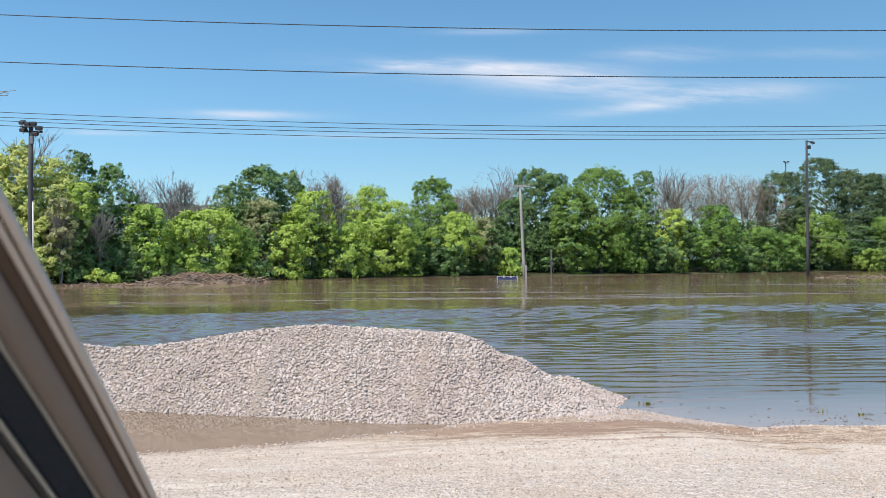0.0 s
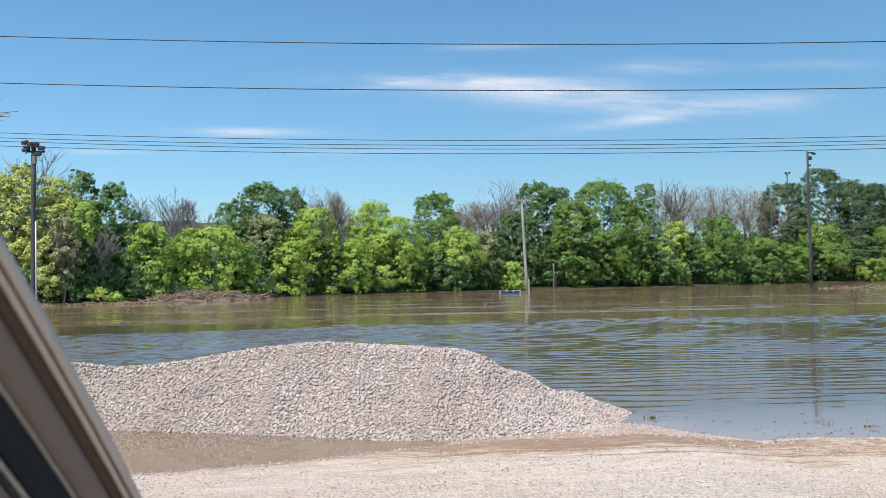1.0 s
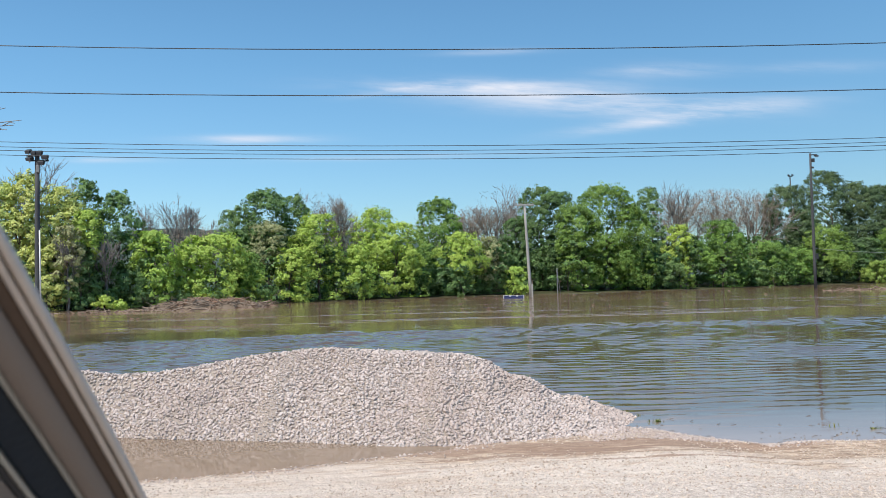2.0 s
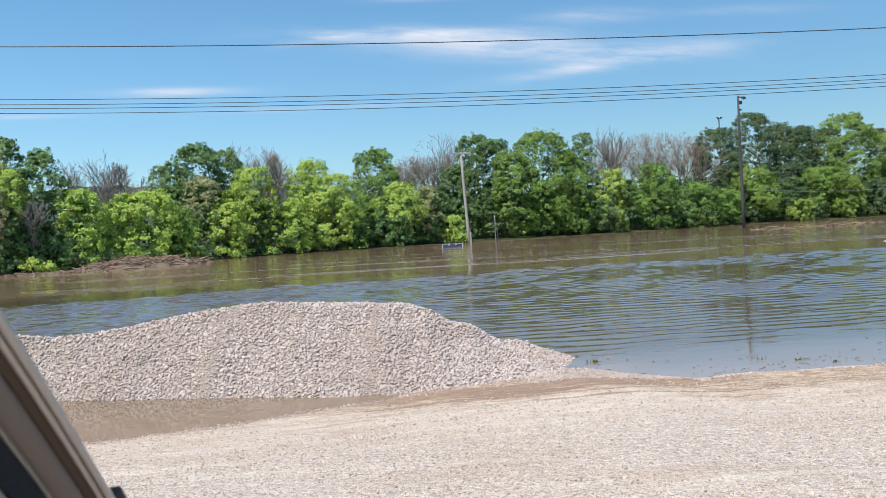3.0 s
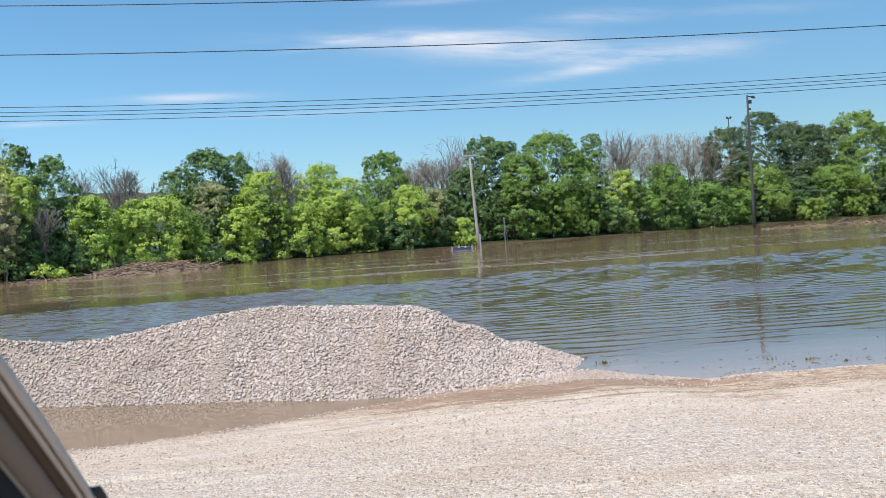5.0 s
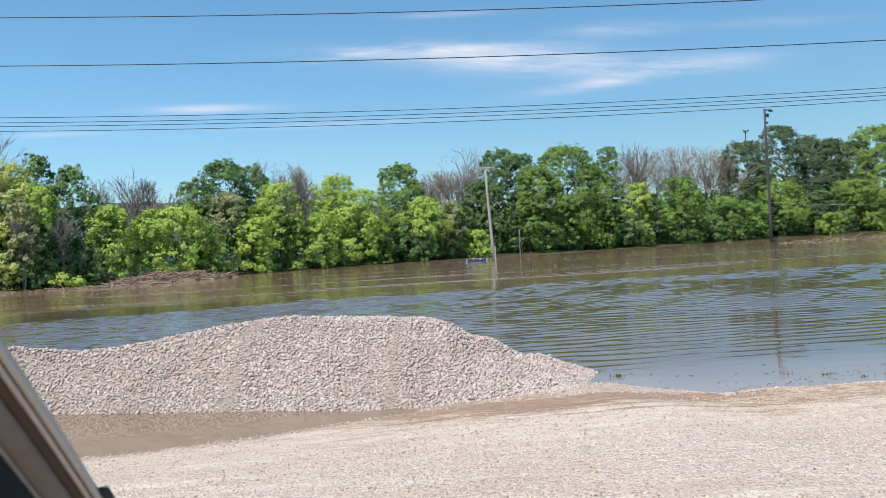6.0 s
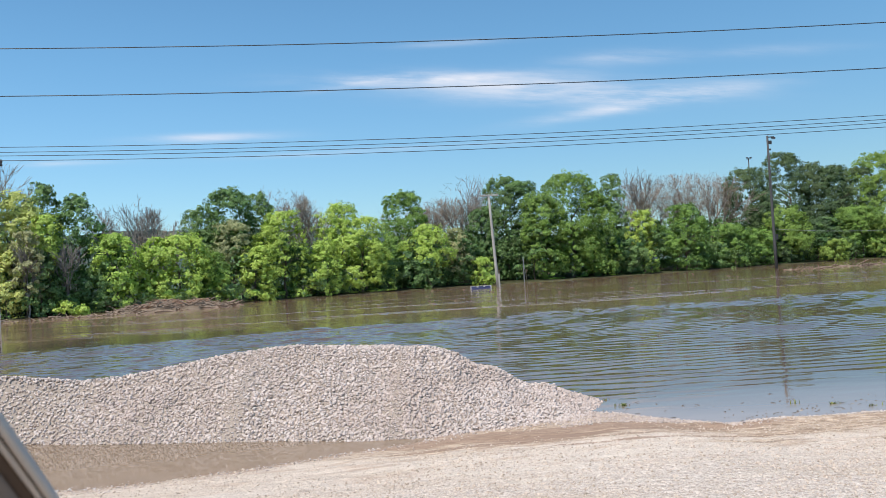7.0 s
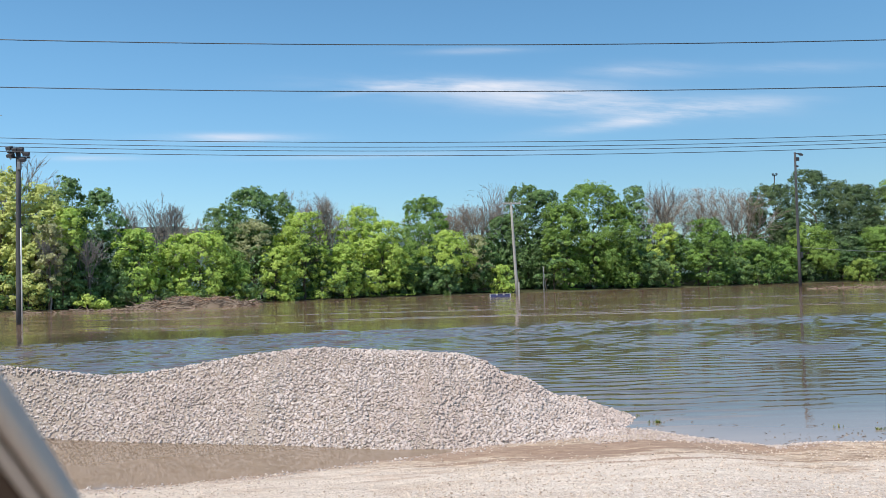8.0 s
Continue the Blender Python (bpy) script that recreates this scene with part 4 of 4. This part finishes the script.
def pole_shaft(parent, H, r0, r1, lean=(0, 0), mat=POLE_DARK, deep=0.8):
    pts = [(lean[0] * f - 0.02 * math.sin(f * 3), lean[1] * f, -deep + (H + deep) * f) for f in (0, 0.25, 0.5, 0.75, 1.0)]
    return part("shaft", tube_bm(pts, [r0 + (r1 - r0) * f for f in (0, 0.25, 0.5, 0.75, 1.0)], 12), mat, parent)


near_pole = thing("light_pole", "dark wooden light pole with floodlights standing in flood water", "light pole", "light poles", pose(-26.76, 53.84, 0))
pole_shaft(near_pole, 11.1, 0.2, 0.14)
part("crossarm", box_bm(1.1, 0.1, 0.1, 0.01, (-0.1, -0.12, 11.08)), LAMP_GREY, near_pole)
part("crossarm", box_bm(1.3, 0.1, 0.1, 0.01, (0.15, -0.12, 10.75)), LAMP_GREY, near_pole)
for k in range(3):
    floodlight(near_pole, (-0.46 + 0.36 * k, -0.22, 11.24 + 0.1 * (k == 0)), 10 * (k - 1), 0.36)
for dx, z, yaw in ((-0.38, 10.86, -12), (0.62, 10.95, 14), (0.38, 10.58, 8)):
    floodlight(near_pole, (dx, -0.24, z), yaw, 0.42)
part("strut", box_bm(0.5, 0.06, 0.06, 0.01, (0.55, -0.12, 10.7)), LAMP_GREY, near_pole)
part("junction_box", box_bm(0.22, 0.22, 0.5, 0.02, (0.12, -0.14, 10.2)), POST_GREY, near_pole)
part("conduit", tube_bm([(0.21, -0.1, -0.6), (0.2, -0.1, 3.0), (0.17, -0.1, 6.2)], [0.045] * 3, 8), CONDUIT, near_pole, "white conduit pipe")

right_pole = thing("light_pole", "tall dark pole with one lamp, standing in flood water", "light pole", "light poles", pose(50.0, 113.6, 0))
pole_shaft(right_pole, 18.55, 0.22, 0.14, (0.06, 0))
part("crossarm", box_bm(0.9, 0.12, 0.14, 0.01, (0.5, -0.1, 18.35)), LAMP_GREY, right_pole)
floodlight(right_pole, (0.78, -0.2, 18.2), 25, 0.6)
part("bracket", box_bm(0.5, 0.14, 0.5, 0.02, (0.32, -0.1, 17.6)), LAMP_GREY, right_pole)
part("bracket", box_bm(0.35, 0.14, 0.25, 0.02, (0.25, -0.1, 16.6)), LAMP_GREY, right_pole)
part("junction_box", box_bm(0.35, 0.3, 0.8, 0.02, (0.3, -0.1, 4.4)), LAMP_GREY, right_pole)

pale_pole = thing("utility_pole", "pale leaning wooden pole with a short crossarm in flood water", "utility pole", "", pose(10.5, 106.5, 0))
pole_shaft(pale_pole, 12.0, 0.23, 0.14, (-0.52, 0.1), POLE_PALE)
part("crossarm", box_bm(2.4, 0.14, 0.18, 0.02, (-0.5, -0.05, 11.85)), POLE_PALE, pale_pole)
for dx in (-1.05, -0.35, 0.35, 1.05):
    part("insulator", tube_bm([(-0.5 + dx, -0.05, 11.93), (-0.5 + dx, -0.05, 12.12)], [0.06, 0.05], 8), CERAMIC, pale_pole)
part("guy_plate", box_bm(0.2, 0.34, 2.2, 0.02, (0.12, -0.2, 0.6)), POLE_PALE, pale_pole)

thin_pole = thing("thin_post", "thin grey steel post with guy wire in flood water", "post", "", pose(15.4, 118, 0))
pole_shaft(thin_pole, 3.8, 0.09, 0.06, (0, 0), POST_GREY)
part("guy_wire", tube_bm([(0, 0, 3.4), (0.45, 0, -0.4)], [0.025, 0.025], 5), POST_GREY, thin_pole)

far_pole = thing("light_pole", "tall dark pole with two lamps on a crossarm in flood water", "light pole", "light poles", pose(89.5, 137.5, 0))
pole_shaft(far_pole, 18.0, 0.3, 0.2, (0.35, 0))
part("crossarm", box_bm(2.0, 0.14, 0.16, 0.01, (0.4, -0.1, 17.7)), LAMP_GREY, far_pole)
part("crossarm", box_bm(1.8, 0.14, 0.16, 0.01, (0.4, -0.1, 15.7)), LAMP_GREY, far_pole)
for dx, z in ((-0.7, 18.0), (0.1, 18.05), (0.9, 18.0), (-0.4, 15.95), (1.0, 15.95)):
    floodlight(far_pole, (dx + 0.35, -0.25, z), 15 * dx, 0.55)

hid_pole = thing("light_pole", "far light pole rising above the treetops", "light pole", "light poles", pose(71.4, 172, float(ground_z(71.4, 172))))
pole_shaft(hid_pole, 21.6, 0.16, 0.11, (0, 0), POLE_DARK)
part("crossarm", box_bm(1.0, 0.14, 0.14, 0.02, (0, -0.1, 21.4)), LAMP_GREY, hid_pole)
for dx in (-0.55, 0.55):
    floodlight(hid_pole, (dx * 0.7, -0.25, 21.65), 12 * dx, 0.4)


def sagging(a, b, sag, n=24):
    a, b = Vector(a), Vector(b)
    return [a.lerp(b, k / n) - Vector((0, 0, sag * 4 * (k / n) * (1 - k / n))) for k in range(n + 1)]


def cable(label, pts, r, group, mat=CABLE):
    ob = tagged(new("cable", tubes_mesh("cable", [tube(pts, [r] * len(pts), 6)], mat)), label, "cable", group)
    return ob


cable("thin grey cable sagging between two light poles", sagging((50.0, 113.45, 5.5), (89.7, 137.3, 5.2), 0.6), 0.024, "", STEEL)

# overhead line along the bank, on poles to either side
for x0 in (-46.0, 46.0):
    post = thing("utility_pole", "tall brown wooden utility pole with two crossarms", "utility pole", "overhead line poles", pose(x0, 28.0, max(float(ground_z(x0, 28.0)), -0.9)))
    pole_shaft(post, 15.0, 0.19, 0.12, (0, 0), POLE_DARK, 0.8)
    for z in (7.9, 9.4):
        part("crossarm", box_bm(0.12, 1.6, 0.14, 0.01, (0, 0, z + 0.4)), POLE_DARK, post)

# height at x = -15, 0, 15 sets each span
for name, zl, zc, zr in (("single dark overhead wire", 10.55, 10.0, 9.80), ("single dark overhead wire", 8.94, 8.41, 8.21), ("dark overhead bundle wire", 7.23, 6.69, 6.56), ("dark overhead bundle wire", 7.06, 6.53, 6.41),
                         ("dark overhead bundle wire", 6.94, 6.4, 6.29), ("dark overhead bundle wire", 6.78, 6.24, 6.14)):
    b1, c2 = (zr - zl) / 30, ((zl + zr) / 2 - zc) / 225
    span = [Vector((x, 28.0, zc + b1 * x + c2 * x * x)) for x in np.linspace(-46, 46, 41)]
    cable(name + " strung across open sky", span, 0.016 if name.startswith("single") else 0.011, "overhead wires")

# ------------------------------------------------------------ half-sunk blue bin
bin_ = thing("blue_bin", "blue steel bin with a pale rim, nearly sunk in the flood", "bin", "", pose(8.0, 103.5, -0.12, 0, 0, -4))
part("body", box_bm(2.5, 1.5, 1.2, 0.05, (0, 0, -0.16)), BIN_BLUE, bin_)
part("rim", box_bm(2.62, 0.08, 0.05, 0.015, (0, -0.76, 0.45)), BIN_PALE, bin_, "pale worn rim")
for dx in (-1.24, -0.42, 0.42, 1.24):
    part("rib", box_bm(0.13 if abs(dx) > 1 else 0.22, 0.1, 0.5 if abs(dx) > 1 else 0.16, 0.02, (dx, -0.78, 0.2 if abs(dx) > 1 else 0.36)), BIN_PALE, bin_)
part("skirt", box_bm(2.6, 0.1, 0.08, 0.02, (0, -0.79, 0.05)), BIN_BLUE, bin_)

# white water where the flood pours over a hidden edge
FX = np.linspace(27.3, 33.5, 70)
foam = tagged(new("foam", grid(FX, np.linspace(43.6, 46.4, 26), lambda X, Y: 0.15 * np.exp(-((Y - 44.6 - 0.12 * (X - 27)) / 0.7) ** 2) * np.clip((X - 27.3) * 0.7, 0, 1) * (0.8 + 0.5 * fbm(X, Y, 2.4)) + 0.03 * fbm(X, Y, 6, 2) - 0.03, "foam", FOAM)),
              "ridge of white foam on the brown flood water", "foam", kind="stuff")


# ------------------------------------------------------------ weeds and pebbles on the shore
def weed(x, y, spread, blades, height, seed):
    r = np.random.default_rng(seed)
    V, F = [], []
    for _ in range(blades):
        a, d = r.uniform(0, 2 * math.pi), abs(r.normal(scale=spread))
        bx, by = math.cos(a) * d, math.sin(a) * d * 0.5
        h, lean, aa = height * r.uniform(0.4, 1.2), r.normal(scale=0.6, size=2) * height, r.uniform(0, math.pi)
        wx, wy = math.cos(aa) * 0.006, math.sin(aa) * 0.006
        i = len(V)
        V += [(bx - wx, by - wy, -0.05), (bx + wx, by + wy, -0.05), (bx + lean[0] * 0.4 + wx * 0.8, by + lean[1] * 0.4 + wy * 0.8, h * 0.7), (bx + lean[0] * 0.4 - wx * 0.8, by + lean[1] * 0.4 - wy * 0.8, h * 0.7),
              (bx + lean[0], by + lean[1], h * 0.95), (bx + lean[0] + wx, by + lean[1], h * 0.93)]
        F += [(i, i + 1, i + 2, i + 3), (i + 3, i + 2, i + 5, i + 4)]
    ob = thing("weed_clump", "small yellow-green weed clump poking out of shallow water", "weed", "weeds at the waterline", pose(x, y, 0))
    attach(tagged(new("blade_tuft", raw_mesh("blade_tuft", V, F, LEAF_GRASS)), kind="stuff"), ob)


for k, (x, y, sp, nb, h) in enumerate(((2.84, 11.7, 0.06, 40, 0.04), (2.74, 12.3, 0.05, 9, 0.03), (4.98, 10.95, 0.04, 12, 0.05), (5.42, 10.75, 0.07, 26, 0.03), (5.75, 10.45, 0.06, 14, 0.035))):
    weed(x, y, sp, nb, h, 900 + k)

n = 54000
qx, qy = rng.uniform(-5.5, 7.5, n), 4.0 + 6.9 * rng.beta(0.9, 1.0, n)
qz = ground_z(qx, qy)
clump = fbm(qx, qy, 1.7, 6) + rng.normal(scale=0.5, size=n)
slope = np.interp(qx, SHORE_X, SHORE_Y) - qy
clump -= 0.55 * ((slope > 0.35) & (slope < 1.9))
muddy = ((qx - 0.9) / 2.0) ** 2 + ((qy - 9.68) / 0.55) ** 2 < 0.8 + 0.4 * fbm(qx, qy, 3.0, 2)
ok = (qz > -0.012 - 0.012 * rng.random(n)) & (clump > -0.45) & (~muddy | (rng.random(n) < 0.12))
qx, qy, qz = qx[ok], qy[ok], qz[ok]
ps = 0.005 + 0.012 * rng.beta(1.3, 3.0, len(qx))
tagged(new("pebbles", stones_mesh("pebbles", np.stack([qx, qy, qz + ps * 0.25], 1), ps, OCT_V, OCT_F, PEBBLE)), "scattered small pale limestone pebbles over the bank", "gravel", kind="stuff")

# washed stones along the water's edge
n = 6200
qx = np.where(np.arange(n) < 3800, rng.uniform(-5.0, 7.5, n), rng.uniform(1.7, 4.4, n))
qy = np.interp(qx, SHORE_X, SHORE_Y) + rng.normal(scale=0.15, size=n) - 0.07
belt = (np.arange(n) >= 3800) & (qx < 3.5)
qy = np.where(belt, 9.95 + (qy - 9.9) * rng.random(n) ** 0.7, qy)
qz = ground_z(qx, qy)
ok = (qz > -0.02) & ((qx > 1.2) | (rng.random(n) < 0.25)) & (fbm(qx, qy, 2.2, 3) > -0.55)
qx, qy, qz = qx[ok], qy[ok], qz[ok]
ps = 0.007 + 0.016 * rng.beta(1.3, 2.6, len(qx))
tagged(new("shore_stones", stones_mesh("shore_stones", np.stack([qx, qy, qz + ps * 0.3], 1), ps, OCT_V, OCT_F, STONE)), "washed pale stones strewn along the water's edge", "gravel", kind="stuff")

# small stones and bits just breaking the shallow water
n = 420
qx = rng.uniform(1.6, 8.0, n)
off = np.abs(rng.normal(scale=0.55, size=n))
qy = np.interp(qx, SHORE_X, SHORE_Y) + off
ok = (fbm(qx, qy, 1.6, 5) > -0.25) & (heap_z(qx, qy) < 0)
qx, qy = qx[ok], qy[ok]
ps = 0.006 + 0.011 * rng.random(len(qx)) ** 2
tagged(new("shallow_stones", stones_mesh("shallow_stones", np.stack([qx, qy, -0.006 + 0.007 * rng.random(len(qx))], 1), ps, ICO_V, ICO_F, WET_STONE)), "small wet stones breaking the shallow water", "gravel", kind="stuff")

# twig litter stranded in the shallows
r = np.random.default_rng(22)
twigs = []
for _ in range(70):
    x = r.uniform(2.6, 8.5)
    y = float(np.interp(x, SHORE_X, SHORE_Y)) + abs(r.normal(scale=0.9)) + 0.05
    a, L = r.normal(scale=0.6), r.uniform(0.01, 0.05)
    d = Vector((math.cos(a) * L, math.sin(a) * L, r.uniform(-0.01, 0.015)))
    c = Vector((x, y, 0.004))
    twigs.append(tube([c - d, c + Vector((0, 0, 0.004)), c + d], [0.002, 0.0035, 0.0015], 4))
tagged(new("twig_litter", tubes_mesh("twig_litter", twigs, BARK)), "dark twig litter stranded in the shallow water", "twigs", kind="stuff")

# larger stones that have rolled out of the heap
shapes = [stones_mesh("stone", np.zeros((1, 3)), np.ones(1), ICO_V, ICO_F, STONE) for _ in range(5)]
r = np.random.default_rng(31)
placed = 0
while placed < 220:
    x, y = r.uniform(-6.5, 2.6), r.uniform(10.2, 12.3)
    z = float(heap_z(x, y))
    if z < -0.01 or (placed < 110 and z > 0.3):
        continue
    s = r.uniform(0.023, 0.036)
    st = new("stone", shapes[placed % 5])
    st.matrix_world = pose(x, y, z + s * 0.4, r.uniform(-30, 30), r.uniform(-30, 30), r.uniform(0, 360)) @ Matrix.Diagonal((s, s, s, 1))
    st.parent = heap
    placed += 1

# ------------------------------------------------------------ the parked car's front pillar, from inside
car = thing("car", "taupe front pillar and door edge of a parked car", "car")
A, B = Vector((-0.2827, 0.7298, 1.8634)), Vector((-0.3052, 1.0221, 1.6172))
axis = (B - A).normalized()
face = ((A + B) / 2 - Vector((0.0, 0.0, 2.0))).normalized()
face = (face - axis * face.dot(axis)).normalized()
left = axis.cross(face)
if left.x > 0:
    left = -left
LO, HI = -0.66, 0.74          # along the axis from A, upwards and downwards


def strip(name, o0, o1, bulge, depth, mat, label="", lo=LO, hi=HI, sink=0.0, skew=0.0):
    """A moulded strip along the pillar, between two offsets from its edge, rounded towards the cabin."""
    bm = bmesh.new()
    prof = []
    for k in range(9):
        f = k / 8
        prof.append((o0 + (o1 - o0) * f, sink - bulge * math.sin(math.pi * f) ** 0.6))
    prof += [(o1, sink + depth), (o0, sink + depth)]
    rings = []
    steps = 14
    for s in range(steps + 1):
        q = lo + (hi - lo) * s / steps
        bow = 0.012 * ((q - 0.14) / 0.6) ** 2
        rings.append([bm.verts.new(A + axis * (q - skew * o * (1 - s / steps)) + left * (o + bow) + face * d) for o, d in prof])
    m = len(prof)
    for a, b in zip(rings, rings[1:]):
        for k in range(m):
            f = bm.faces.new((a[k], a[(k + 1) % m], b[(k + 1) % m], b[k]))
            f.smooth = k < 8
    bm.faces.new(rings[0][::-1])
    bm.faces.new(rings[-1])
    bmesh.ops.recalc_face_normals(bm, faces=bm.faces)
    return part(name, bm, mat, car, label)


strip("pillar_trim", 0.0, 0.0068, 0.003, 0.03, TRIM_LIGHT, "light taupe pillar trim")
strip("trim_groove", 0.0068, 0.0082, 0.0, 0.03, TRIM_BROWN, "dark groove in the trim", sink=0.003)
strip("pillar_trim", 0.0082, 0.0135, 0.002, 0.03, TRIM_LIGHT, "light taupe pillar trim", sink=0.001)
strip("weatherstrip", 0.0135, 0.0235, 0.001, 0.03, TRIM_BROWN, "dark brown weatherstrip", sink=0.003)
strip("pillar_cover", 0.0235, 0.0445, 0.006, 0.03, TRIM_MID, "taupe pillar cover")
strip("bright_strip", 0.0445, 0.0495, 0.002, 0.03, BRIGHT, "satin bright strip", sink=0.002)
strip("glass_edge", 0.0495, 0.0755, 0.0, 0.02, NAVY, "near black glass edge", sink=0.006)
strip("bright_strip", 0.0755, 0.0805, 0.002, 0.03, BRIGHT, "satin bright strip", sink=0.002)
strip("rubber_seal", 0.0805, 0.0865, 0.002, 0.03, RUBBER, sink=0.003)
strip("door_trim", 0.0865, 0.22, 0.012, 0.04, TRIM_MID, "taupe door trim")
strip("mirror_mount", -0.0105, -0.0005, 0.002, 0.005, RUBBER, "black mirror mount", lo=0.172, hi=0.6, sink=0.002, skew=0.9)

foot = A + axis * 0.68
gz = float(ground_z(-0.3, 1.0))
part("door_panel", box_bm(0.1, 1.5, 0.78, 0.04, (foot.x - 0.16, foot.y - 0.55, gz + 0.68)), PAINT, car, "dark painted door panel")
part("sill", box_bm(0.14, 1.6, 0.1, 0.03, (foot.x - 0.16, foot.y - 0.55, gz + 0.27)), RUBBER, car)
wheel = part("wheel", tube_bm([(foot.x - 0.27, foot.y + 0.35, gz + 0.33), (foot.x - 0.05, foot.y + 0.35, gz + 0.33)], [0.34, 0.34], 28), RUBBER, car, "black tyre")
part("rim", tube_bm([(foot.x - 0.28, foot.y + 0.35, gz + 0.33), (foot.x - 0.272, foot.y + 0.35, gz + 0.33)], [0.2, 0.21], 24), STEEL, wheel, "steel rim")
